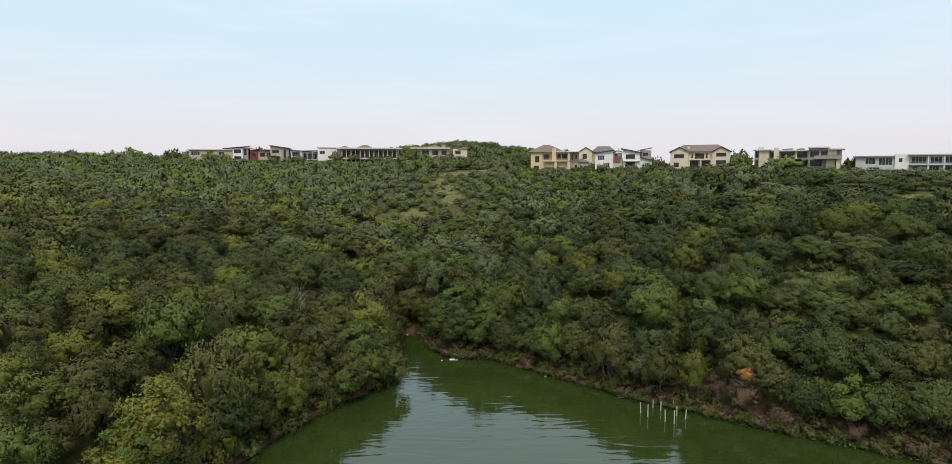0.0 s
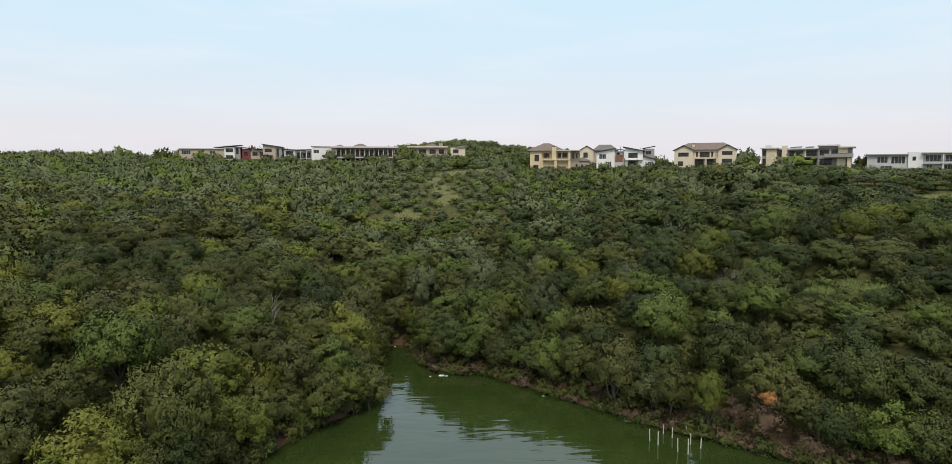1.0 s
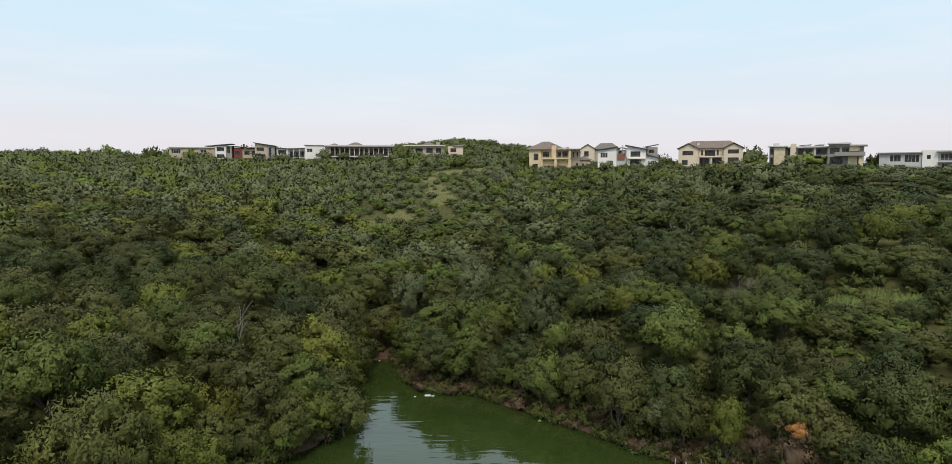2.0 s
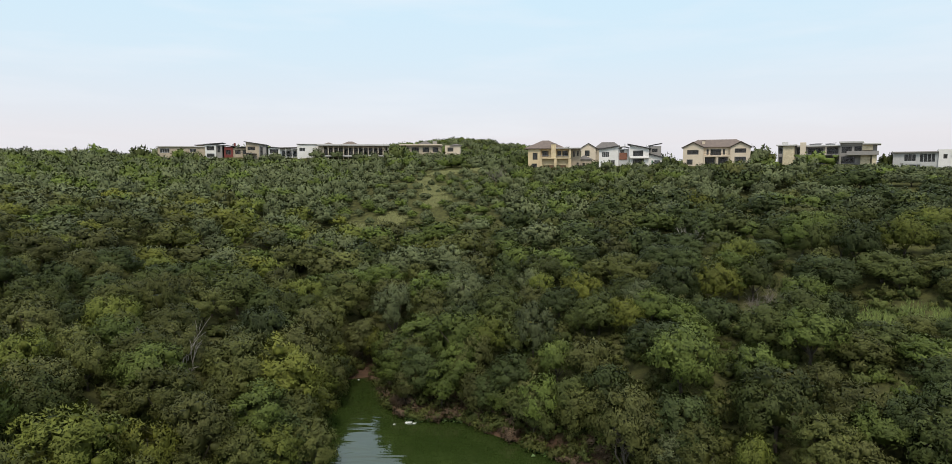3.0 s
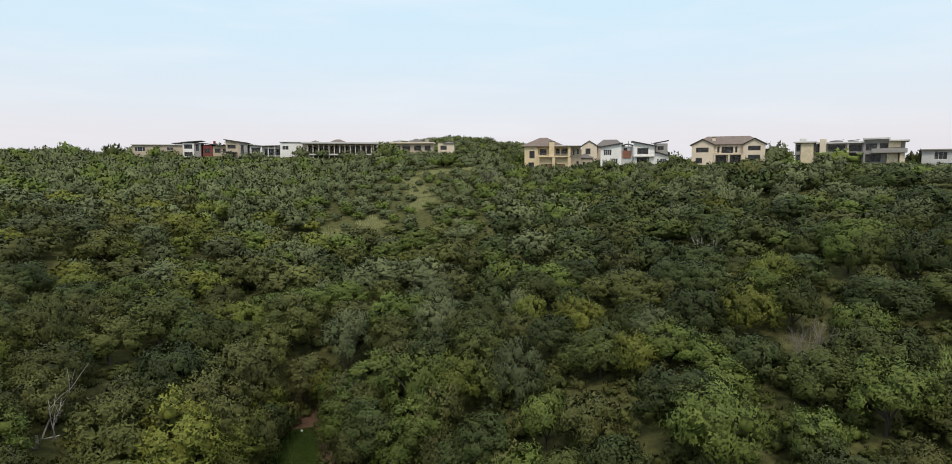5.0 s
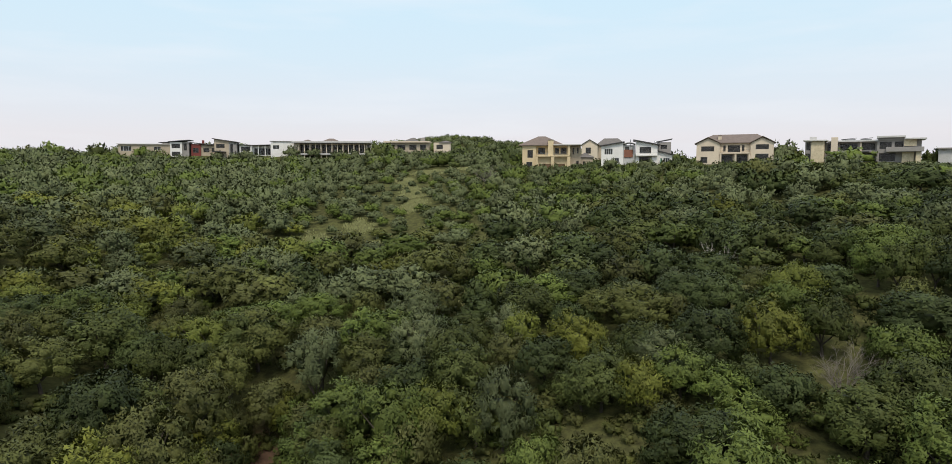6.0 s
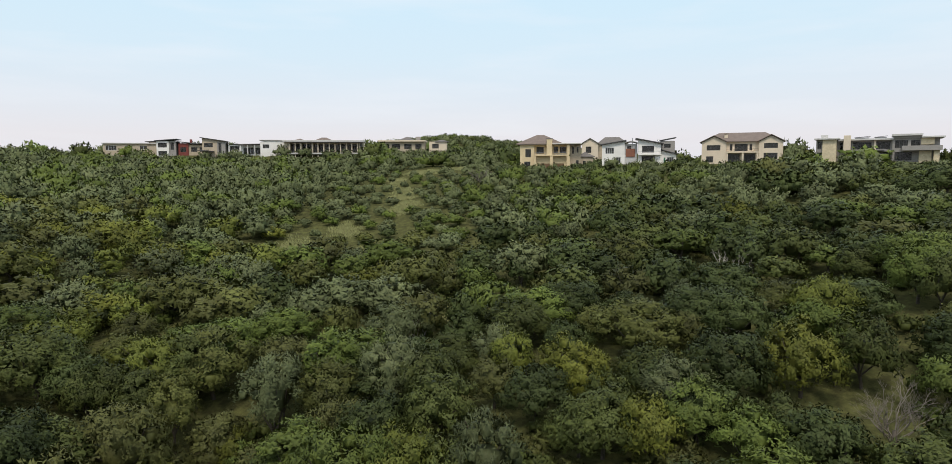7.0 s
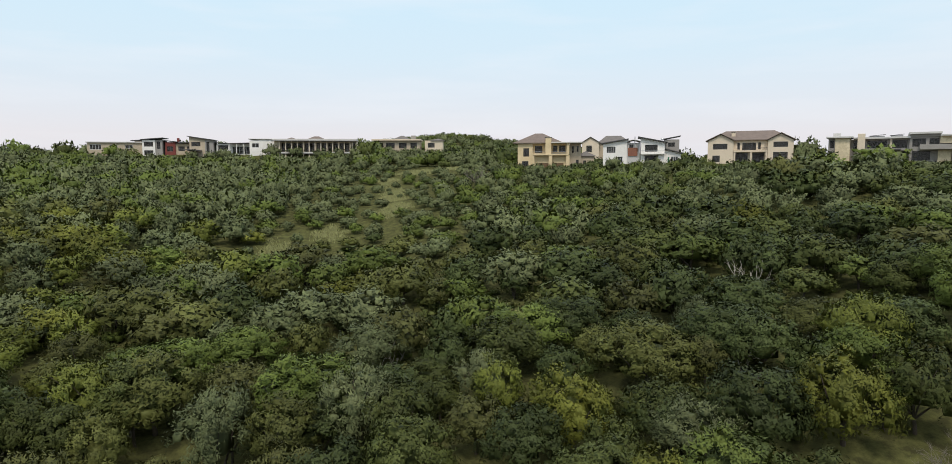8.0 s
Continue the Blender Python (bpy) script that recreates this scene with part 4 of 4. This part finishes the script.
def cream_house():
    h = empty("house", 92.6, 263, 32.6, -22)
    h.scale = (0.92, 0.95, 0.97)
    w = WALL["cream"]
    storeys(h, w, -12.6, -4.7, 0, 10, -0.8, 7.0, [(-11.0, -6.6, 4.4, 6.1, 3), (-11.1, -8.8, 0.5, 2.5, 2)])
    prism(h, "gable", w, [(-12.6, 7.0), (-4.7, 7.0), (-8.65, 8.9)], 0, 0.3)
    gable_roof(h, TILE, -13.3, -4.1, -0.7, 9, 6.9, 9.1)
    storeys(h, w, 5.4, 12.8, 0, 10, -0.8, 7.0, [(7.0, 11.2, 4.9, 6.5, 3), (7.0, 11.2, 1.4, 3.4, 3)])
    prism(h, "gable", w, [(5.4, 7.0), (12.8, 7.0), (9.1, 8.9)], 0, 0.3)
    gable_roof(h, TILE, 4.8, 13.5, -0.7, 9, 6.9, 9.1)
    storeys(h, w, -4.69, 5.39, 1.5, 10, -0.8, 7.2, [(-3.6, -2.8, 4.3, 6.4, 1), (-2.1, 2.0, 4.1, 6.4, 4), (2.6, 3.4, 4.3, 6.4, 1), (-4.1, -0.4, 0.3, 3.3, 4), (1.0, 4.4, 0.3, 3.3, 3)])
    block(h, "balcony", w, -4.68, 5.38, -0.5, 1.49, 3.5, 3.85, "cream balcony slab")
    railing(h, -4.6, 5.3, -0.45, 3.85, mat=FRAME)
    for x in (-4.6, 0.3, 4.8):
        block(h, "column", w, x, x + 0.5, -0.4, 0.1, -0.8, 3.5)
    hip_roof(h, TILE, -12.9, 13.1, 0.6, 13.0, 7.3, 10.3, 5.6)
    block(h, "chimney", w, -5.5, -4.3, 3.0, 4.2, 7.6, 9.7, "cream chimney")
    block(h, "chimney_cap", TILE, -5.65, -4.15, 2.85, 4.35, 9.7, 9.9)
    tagged(h, "cream double-storey house with twin gables and brown tiled roof", "house")


def grey_house():
    h = empty("house", 126.6, 250, 33.05, -32)
    h.scale = (0.9, 1.0, 1.0)
    g, st = WALL["grey"], WALL["stone"]
    storeys(h, g, -17.4, -15.5, 0, 9, -1, 6.6, [(-17.0, -15.8, 0.4, 2.8, 1), (-17.0, -15.8, 3.8, 6.0, 1)])
    storeys(h, st, -15.49, -11.4, -0.6, 8, -1, 6.6)
    block(h, "roof_slab", SLAB, -18.0, -10.6, -1.4, 9.4, 6.61, 7.05, "pale concrete roof slab")
    block(h, "roof_box", SLAB, -16.2, -14.2, 1, 4, 7.05, 8.1)
    block(h, "chimney", WALL["cream"], -9.4, -7.4, -0.8, 1.0, -1, 7.7, "cream chimney stack")
    storeys(h, g, -11.39, 4.1, 1.8, 10, -1, 6.2, [(-10.6, -9.6, 3.6, 5.8, 1), (-6.8, -1.6, 3.6, 5.8, 4), (-0.4, 3.6, 3.6, 5.8, 3), (-7.0, 3.6, 0.2, 2.6, 5)])
    block(h, "roof_slab", SLAB, -10.59, 4.4, 0.2, 10.6, 6.21, 6.7, "pale concrete roof slab")
    block(h, "balcony", g, -7.3, 4.1, -0.6, 1.79, 2.8, 3.3, "dark grey balcony")
    pitched(h, "porch_roof", METAL, -9.0, 2.5, 2.0, 3.0, -3.2, -0.61)
    block(h, "pier", WALL["cream"], -0.9, -0.3, 1.0, 1.79, 3.3, 6.2)
    for a, b in ((-6.6, -2.0), (-1.0, 2.8)):
        p = pitched(h, "solar_panel", SOLAR, a, 7.05, b, 7.4, 2.4, 4.4, 0.08)
        block(h, "panel_stand", STEEL, a + 0.3, b - 0.3, 3.2, 3.4, 6.7, 7.12)
    storeys(h, g, 4.11, 16.4, 0.6, 10, -1, 6.5, [(4.8, 8.2, 3.8, 6.0, 3), (9.0, 11.4, 3.8, 6.0, 2), (4.8, 9.4, 0.2, 2.6, 3)])
    storeys(h, st, 11.6, 15.0, -0.4, 0.59, 4.6, 6.5)
    storeys(h, st, 11.2, 14.4, -0.4, 0.59, -1, 2.9)
    storeys(h, st, 14.9, 16.4, -1.4, 0.59, -1, 2.9)
    block(h, "balcony", g, 6.6, 17.0, -2.2, 0.59, 2.95, 4.3, "dark grey balcony parapet")
    block(h, "roof_slab", SLAB, 3.9, 12.0, -0.6, 10.4, 7.2, 7.75, "pale concrete roof slab")
    storeys(h, g, 4.3, 11.6, 0.2, 9.8, 6.5, 7.19)
    block(h, "roof_slab", SLAB, 11.61, 17.6, -1.6, 10.2, 6.51, 6.95, "pale concrete roof slab")
    tagged(h, "dark grey modern house with stone piers and flat roofs", "house")


def glassy_house():
    h = empty("house", 164.0, 239, 30.6, -32)
    h.scale = (1.0, 1.0, 1.04)
    p, w = WALL["pale"], WALL["white"]
    storeys(h, p, -18, -5.3, 0, 8, -1, 6.0, [(-14.8, -11.4, 3.2, 5.6, 3), (-10.4, -6.0, 2.9, 5.6, 4), (-13.5, -10.0, 0.2, 2.2, 3)], frame_mat=FRAME_WHITE)
    block(h, "roof_slab", WALL["grey"], -18.5, -5.2, -0.9, 8.5, 6.01, 6.4, "grey roof slab")
    storeys(h, w, -5.2, -0.7, -0.6, 8, -1, 7.0, [(-3.9, -2.8, 4.0, 5.4, 1)])
    storeys(h, p, -0.69, 16.2, 0, 8, -1, 6.4, [(0.0, 4.6, 3.6, 5.9, 4), (5.9, 9.4, 3.6, 5.9, 3), (10.4, 14.8, 3.6, 5.9, 4), (0.4, 2.2, 0.1, 2.6, 2), (5.6, 8.6, 0.1, 2.6, 3), (10.6, 14.6, 0.1, 2.6, 3)], frame_mat=FRAME_WHITE)
    block(h, "roof_slab", SLAB, -1.2, 16.8, -2.0, 8.5, 6.41, 6.85, "pale projecting roof slab")
    block(h, "balcony", p, -0.69, 16.2, -1.8, -0.01, 2.85, 3.25, "pale balcony slab")
    railing(h, -0.6, 16.1, -1.78, 3.25)
    for x in (5.0, 9.8, 15.4):
        block(h, "column", w, x, x + 0.35, -1.7, -1.3, -1, 2.85)
        block(h, "column", w, x, x + 0.35, -1.6, -1.25, 3.25, 6.41)
    tagged(h, "pale modern house with large windows and flat roof", "house")


def ridge_houses():
    """The row of houses along the top of the further slope."""
    h = empty("house", -144, 347, 38, 12)
    storeys(h, WALL["sand"], -12, 12, 0, 8, -1.5, 5.2, [(-11, -6.5, 2.2, 4.4, 4), (-3, 0, 2.6, 4.2, 2), (3, 6, 2.6, 4.2, 2)], frame_mat=FRAME_WHITE)
    block(h, "roof_slab", SLAB, -12.5, 12.4, -0.7, 8.5, 5.21, 5.6, "pale roof slab")
    pitched(h, "roof", METAL, 4.6, 6.1, 15.8, 6.9, 2, 9)
    storeys(h, WALL["sand"], 6, 14.8, 3, 8.5, 5.61, 6.1)
    tagged(h, "long low sand-coloured house with flat roof on the ridge", "house")
    h = empty("house", -128, 345, 38, 12)
    storeys(h, WALL["white"], -3.9, 1.2, 0, 8, -1.5, 6.2, [(-3.2, 0.4, 3.4, 5.4, 3), (-3.2, 0.4, -0.2, 1.8, 3)])
    # the box's grey right side, built as a part beside the front
    storeys(h, WALL["grey"], 1.21, 4.0, 0.4, 8, -1.5, 6.2, [(1.8, 3.2, 2.4, 5.6, 2)])
    pitched(h, "roof", METAL, -4.4, 6.25, 4.6, 7.0, -0.8, 8.6)
    tagged(h, "white boxy house with dark grey right side on the ridge", "house")
    h = empty("house", -117.5, 349, 38, 12)
    storeys(h, WALL["maroon"], -6.4, -2.2, 0, 8, -1.5, 5.4, [(-5.6, -3.2, 1.4, 3.6, 2)])
    storeys(h, WALL["sand"], -2.19, 6.4, 0.5, 8, -1.5, 4.8, [(-1.2, 1.4, 1.6, 3.6, 2), (2.4, 5.2, 1.6, 3.6, 3)])
    pitched(h, "roof", METAL, -6.8, 6.0, -0.2, 5.3, -0.7, 8.5)
    pitched(h, "roof", METAL, -0.19, 4.85, 6.8, 5.5, -0.7, 8.5)
    block(h, "chimney", WALL["maroon"], -2.2, -1.3, 3, 4, 5.4, 7.3, "maroon chimney")
    tagged(h, "maroon and sand house with low sloping roofs", "house")
    h = empty("house", -106.3, 344, 38, 12)
    storeys(h, WALL["sand"], -4.8, 1.4, 0, 8, -1.5, 6.0, [(-4.0, -0.4, 3.4, 5.2, 3)])
    prism(h, "gable", WALL["sand"], [(-4.8, 6.0), (4.8, 6.0), (-4.8, 7.4)], 0.01, 7.9)
    storeys(h, WALL["grey"], 1.41, 4.8, 0, 8, -1.5, 6.0, [(2.0, 3.2, 0.6, 5.2, 1)])
    pitched(h, "roof", METAL, -5.6, 7.5, 5.4, 5.9, -0.9, 8.6)
    pitched(h, "porch_roof", METAL, -8.0, 2.0, 0.2, 1.4, -3.0, -0.01)
    tagged(h, "sand house with one dark roof sloping to one side", "house")
    h = empty("house", -98.2, 348, 38, 12)
    storeys(h, WALL["white"], -3.2, 2.8, 0, 7, -1.5, 4.6, [(-2.4, 1.6, 2.0, 4.0, 3)])
    pitched(h, "roof", METAL, -3.8, 5.0, 3.2, 4.65, -0.8, 7.5)
    tagged(h, "small white house with dark low roof", "house")
    h = empty("house", -90.5, 346, 38, 12)
    storeys(h, WALL["white"], -4.5, 4.4, 2.4, 9, -1.5, 4.4, [(-3.6, 3.6, 0.2, 3.4, 5)], frame_mat=FRAME_WHITE)
    pitched(h, "roof", SLATE, -5.2, 4.5, 5.0, 4.8, -0.6, 9.6)
    for x in (-4.6, -1.6, 1.4, 4.2):
        block(h, "column", WALL["white"], x, x + 0.3, -0.3, 0.0, -1.5, 4.5)
    tagged(h, "white house with a columned veranda and grey roof", "house")
    h = empty("house", -80.6, 345, 38, 12)
    storeys(h, WALL["white"], -5.2, 5.1, 0, 9, -1.5, 5.4, [(-4.2, -1.4, 2.8, 4.6, 2)], frame_mat=FRAME_WHITE)
    prism(h, "gable", WALL["white"], [(-5.2, 5.4), (5.1, 5.4), (5.1, 6.0), (0.0, 6.3), (-5.2, 5.7)], 0.01, 8.9)
    block(h, "roof_slab", SLAB, -5.6, 5.3, -0.5, 9.4, 6.3, 6.6, "pale roof slab")
    tagged(h, "plain white house with flat roof on the ridge", "house")
    h = empty("house", -57.7, 345, 38, 7)
    storeys(h, WALL["cream"], -17.2, -15.2, 0, 10, -1.5, 5.6)
    storeys(h, WALL["cream"], 15.2, 17.2, 0, 10, -1.5, 5.6, [(15.7, 16.7, 1.0, 5.0, 1)])
    storeys(h, WALL["sand"], -15.19, 15.19, 2.2, 10, -1.5, 5.4, [(-14.6 + 4.9 * i, -10.2 + 4.9 * i, 1.1, 4.7, 4) for i in range(6)])
    for i in range(13):
        x = -15.1 + 2.45 * i
        block(h, "column", WALL["cream"], x, x + 0.42, -0.9, -0.4, -1.5, 5.5)
    block(h, "terrace", SLAB, -15.19, 15.19, -1.4, 2.19, 0.2, 0.8, "pale terrace slab")
    railing(h, -15, 15, -1.3, 0.8, mat=FRAME)
    block(h, "roof_slab", SLAB, -17.8, 17.6, -2.0, 10.6, 5.61, 6.35, "white roof fascia slab")
    block(h, "roof_edge", METAL, -17.9, 17.7, -2.3, -2.01, 5.3, 5.62)
    tagged(h, "long sand house with columned glazed gallery and white fascia", "house")
    h = empty("house", -72, 376, 40)
    storeys(h, WALL["sand"], -11, 11, 0, 9, -1.5, 4.6)
    hip_roof(h, TILE, -12, -1, -0.8, 9.8, 4.7, 6.9)
    hip_roof(h, TILE, -0.9, 12, -0.8, 9.8, 4.7, 7.4)
    tagged(h, "sand house with two brown hipped roofs behind the ridge", "house")
    h = empty("house", -26.6, 372, 40)
    storeys(h, WALL["sand"], -10.6, 10.8, 0, 9, -1.5, 4.8, [(-9.4, -6.4, 1.2, 3.8, 3), (-5.0, -1.0, 1.2, 3.8, 3), (1.0, 4.6, 1.2, 3.8, 3), (6.4, 9.4, 1.2, 3.8, 2)])
    block(h, "roof_slab", WALL["cream"], -11.6, 11.4, -1.6, 9.6, 4.81, 5.5, "cream roof slab")
    hip_roof(h, SLATE, -2.0, 6.0, 2, 9, 5.7, 7.4)
    block(h, "chimney", WALL["grey"], 6.2, 8.4, 4, 6, 5.5, 7.4, "grey chimney")
    tagged(h, "low sand house with flat cream roof on the ridge", "house")
    h = empty("house", -9.4, 374, 40)
    storeys(h, WALL["cream"], -4.2, 4.2, 0, 7, -1.5, 4.9, [(-2.8, 0.4, 1.6, 3.8, 3)])
    hip_roof(h, SLATE, -1.5, 5.0, -0.6, 7.6, 5.0, 6.0)
    tagged(h, "small cream house with grey hipped roof", "house")


ochre_house()
yellow_house()
white_house()
cream_house()
grey_house()
glassy_house()
ridge_houses()

# ---- small things ----
def standing_bare(name, x, y, R, H, mat, seed, label, depth=3, start=5, thick=0.11):
    rng = np.random.default_rng(seed)
    root = empty(name, x, y, float(ground(x, y)))
    v, q = bare_branches(rng, R, H, depth, start, thick)
    ob = new("bare_crown", quads_mesh("bare_crown", v, q, [mat]))
    ob.parent = root
    v, q = tube([(0, 0, -0.6), (0.05, 0, 0.4), (0, 0.05, 1.1)], [0.22, 0.18, 0.12], 7)
    ob = new("trunk", quads_mesh("trunk", v, q, [mat]))
    ob.parent = root
    tagged(root, label, "tree")


standing_bare("dead_tree", -29.6, 97, 13.0, 8.8, DEADWOOD, 3, "bleached dead tree with bare forked branches", 2, 4)
standing_bare("bare_tree", 43, 111, 3.2, 5.0, LEAF[7], 4, "leafless grey-brown tree among green ones", 4, 8, 0.075)
standing_bare("bare_tree", 11.5, 268, 4.4, 5.6, LEAF[7], 6, "leafless grey-brown tree beside the grass strip", 4, 8, 0.09)
for i, (x, y, h) in enumerate(((36, 128, 5.2), (23, 143, 5.0), (4, 141, 5.2), (46, 151, 5.4), (-20, 131, 5.6), (60, 143, 5.2))):
    standing_bare("dead_tree", x, y, 3.2, h, DEADWOOD, 60 + i, "pale dead branches showing through the green crowns", 2, 3)
standing_bare("bare_tree", 19, 87.5, 2.0, 5.0, LEAF[7], 8, "leafless grey-brown tree on the bank", 4, 4)


def withered_bush(x, y, r, h, seed, tip):
    rng = np.random.default_rng(seed)
    root = empty("withered_bush", x, y, float(ground(x, y)))
    c = crown(rng, r, h, 12, 2600, 0.22, 0.08, 1, 9, 0.3, shape=0.3, ragged=0.3, spread=0.9)
    ob = new("crown", quads_mesh("crown", c[0], c[1], [LEAF[5]], None, True, c[2], c[3]))
    ob.parent = root
    v, q = limbs(rng, r, h, 6, 5, 0.08)
    ob = new("stems", quads_mesh("stems", v, q, [BARK]))
    ob.parent = root
    if tip:
        c = crown(rng, 1.0, 1.5, 7, 320, 0.2, 0.1, 2, 6, 0.85, ragged=0.05)
        ob = tagged(new("tuft", quads_mesh("tuft", c[0] + np.array([-0.2, -1.0, h - 1.2]), c[1], [LEAF[6]], None, True, c[2], c[3])), "bright orange leaf tuft")
        ob.parent = root
    tagged(root, "withered russet bush at the water's edge" + (" with orange tip" if tip else ""), "bush")


withered_bush(33.1, 76.0, 2.3, 6.3, 31, True)
for i, (x, y, r, h) in enumerate(((31.2, 79.0, 1.9, 3.6), (36.8, 72.8, 2.0, 3.2), (43, 69.5, 1.6, 2.2), (17.5, 90.5, 1.7, 2.6), (1.0, 105.0, 1.8, 2.4), (-5.0, 105.5, 1.8, 2.2))):
    withered_bush(x, y, r, h, 40 + i, False)

POST_PAINT = material("weathered_white_post", (0.52, 0.50, 0.41), 0.8, (0.34, 0.32, 0.26), scale=1.5, fine=9, bump=0.4)


def build_posts():
    """Old mooring posts standing in the shallows."""
    rng = np.random.default_rng(8)
    for x, y, top in ((21.1, 78.3, 1.35), (21.7, 77.1, 1.55), (23.2, 80.2, 1.1), (23.9, 79.1, 1.2), (23.4, 75.5, 1.5), (24.3, 74.8, 1.7),
                      (25.4, 77.3, 1.25), (26.0, 80.3, 0.95), (26.2, 76.3, 1.2), (27.6, 78.9, 0.95)):
        v, q = tube([(0, 0, -2.2), (0, 0, 0.0), (rng.normal(0, 0.02), rng.normal(0, 0.02), top - 0.05), (0, 0, top)], [0.07, 0.066, 0.06, 0.046], 9)
        cap, cq = tube([(0, 0, top), (0, 0, top + 0.004)], [0.046, 0.001], 9)
        ob = new("mooring_post", quads_mesh("mooring_post", *joined([(v, q), (cap, cq)]), [POST_PAINT]))
        ob.matrix_basis = pose(x, y, 0, rng.normal(0, 2), rng.normal(0, 2), 0)
        tagged(ob, "weathered whitish wooden post standing in green water", "post", "posts in the shallows")


build_posts()
LITTER = material("white_plastic", (0.75, 0.75, 0.72), 0.5, (0.6, 0.6, 0.57), scale=3, bump=0.4)


def build_litter():
    rng = np.random.default_rng(19)
    for x, y, s in ((-3.9, 101.5, 0.45), (-3.2, 101.3, 0.25), (-13.0, 117.4, 0.25), (-5.6, 101.0, 0.18)):
        v, q = cube_ball(3)
        v = v * (1 + 0.3 * rng.normal(0, 1, (len(v), 1)).clip(-1, 1)) * np.array([s, s * 0.6, s * 0.28]) + np.array([0, 0, 0.04])
        ob = new("litter", quads_mesh("litter", v, q, [LITTER], smooth=True))
        ob.matrix_basis = pose(x, y, 0, 0, 0, rng.uniform(0, 180))
        tagged(ob, "crumpled white plastic litter floating on the water", "litter", "litter on the water")


build_litter()


def build_bank_plants():
    """Floating leaves and low green growth in a strip along the water's edge."""
    rng = np.random.default_rng(14)
    pts = []
    spans = (((29.5, 77.6), (33.5, 73.9), 0.7, 170), ((33.5, 74.4), (40, 69.9), 0.8, 330), ((40, 69.9), (47.5, 65.2), 0.9, 420), ((47.5, 65.2), (66, 55.7), 0.8, 450),
             ((-4.4, 102.6), (2.6, 102.4), 1.0, 600), ((9, 95.6), (12, 92.6), 0.6, 160), ((19, 85.6), (21, 83.9), 1.2, 200))
    for (ax, ay), (bx, by), wide, n in spans:
        t, o = rng.random(n), rng.normal(-0.2, wide * 0.45, n)
        patch = np.array([noise.noise((ax + (bx - ax) * u, 3.1 * by, 2.0)) for u in t])
        length = math.hypot(bx - ax, by - ay)
        nx, ny = (by - ay) / length, -(bx - ax) / length
        side = -1 if float(shore_distance((ax + bx) / 2 + 2 * nx, (ay + by) / 2 + 2 * ny)) > 0 else 1
        o = o * (1 + 1.6 * patch) + 0.15
        x, y = ax + (bx - ax) * t + side * nx * o, ay + (by - ay) * t + side * ny * o
        z = np.maximum(ground(x, y), 0) + rng.uniform(0.03, 0.3, n)
        pts.append(np.stack([x, y, z], 1))
    p = np.vstack(pts)
    v, q = leaves(rng, p, np.tile([0, 0, 1.0], (len(p), 1)), 0.36, 0.8)
    tagged(new("water_plants", quads_mesh("water_plants", v, q, [REED])), "bright green floating plants along the water's edge", "water plants", kind="stuff")


build_bank_plants()


def build_grass():
    """Tufts of grass in the open patches."""
    rng = np.random.default_rng(27)
    vs, kinds = [], []
    for cx, cy, a, b, turn in CLEARINGS + [(120, 214, 16, 7, 0), (88, 247, 8, 4, 0), (150, 212, 16, 10, 0), (28.9, 80.6, 3.0, 0.7, -42)]:
        n = int(math.pi * a * b * 60)
        w, r = rng.uniform(0, 2 * math.pi, n), np.sqrt(rng.random(n)) * 1.45
        u, v = a * r * np.cos(w), b * r * np.sin(w)
        t = radians(turn)
        x, y = cx + u * math.cos(t) - v * math.sin(t), cy + u * math.sin(t) + v * math.cos(t)
        thin = np.array([noise.noise((px * 0.28, py * 0.28, 3.0)) + 0.5 * noise.noise((px * 0.9, py * 0.9, 8.0)) for px, py in zip(x, y)])
        keep = thin * 1.1 + 0.55 > r * r * 0.75 + rng.normal(0, 0.18, n)
        x, y, n = x[keep], y[keep], int(keep.sum())
        base = np.stack([x, y, ground(x, y) - 0.05], 1)
        kinds.append(np.full(n, 1 if 90 < cy < 120 else 0))
        hgt = rng.uniform(0.3, 0.8, n)
        d = rng.normal(0, 1, (n, 3)) * np.array([1, 1, 0])
        d /= np.linalg.norm(d, axis=1)[:, None]
        lean = rng.normal(0, 0.25, (n, 3)) * np.array([1, 1, 0])
        d = d * np.where(d[:, :1] < 0, -1, 1)
        vs.append(np.stack([base - d * 0.1, base + d * 0.1, base + lean + np.stack([0 * hgt, 0 * hgt, hgt], 1)], 1).reshape(-1, 3))
    v = np.vstack(vs)
    tagged(new("grass", quads_mesh("grass", v, np.arange(len(v)).reshape(-1, 3), [GRASS, LUSH], np.concatenate(kinds), True, unit(rng.normal(0, 0.3, (len(v), 3)) + np.array([0, -0.25, 1.0])))), "rough yellow-green grass in open patches between the trees", "grass", kind="stuff")


build_grass()
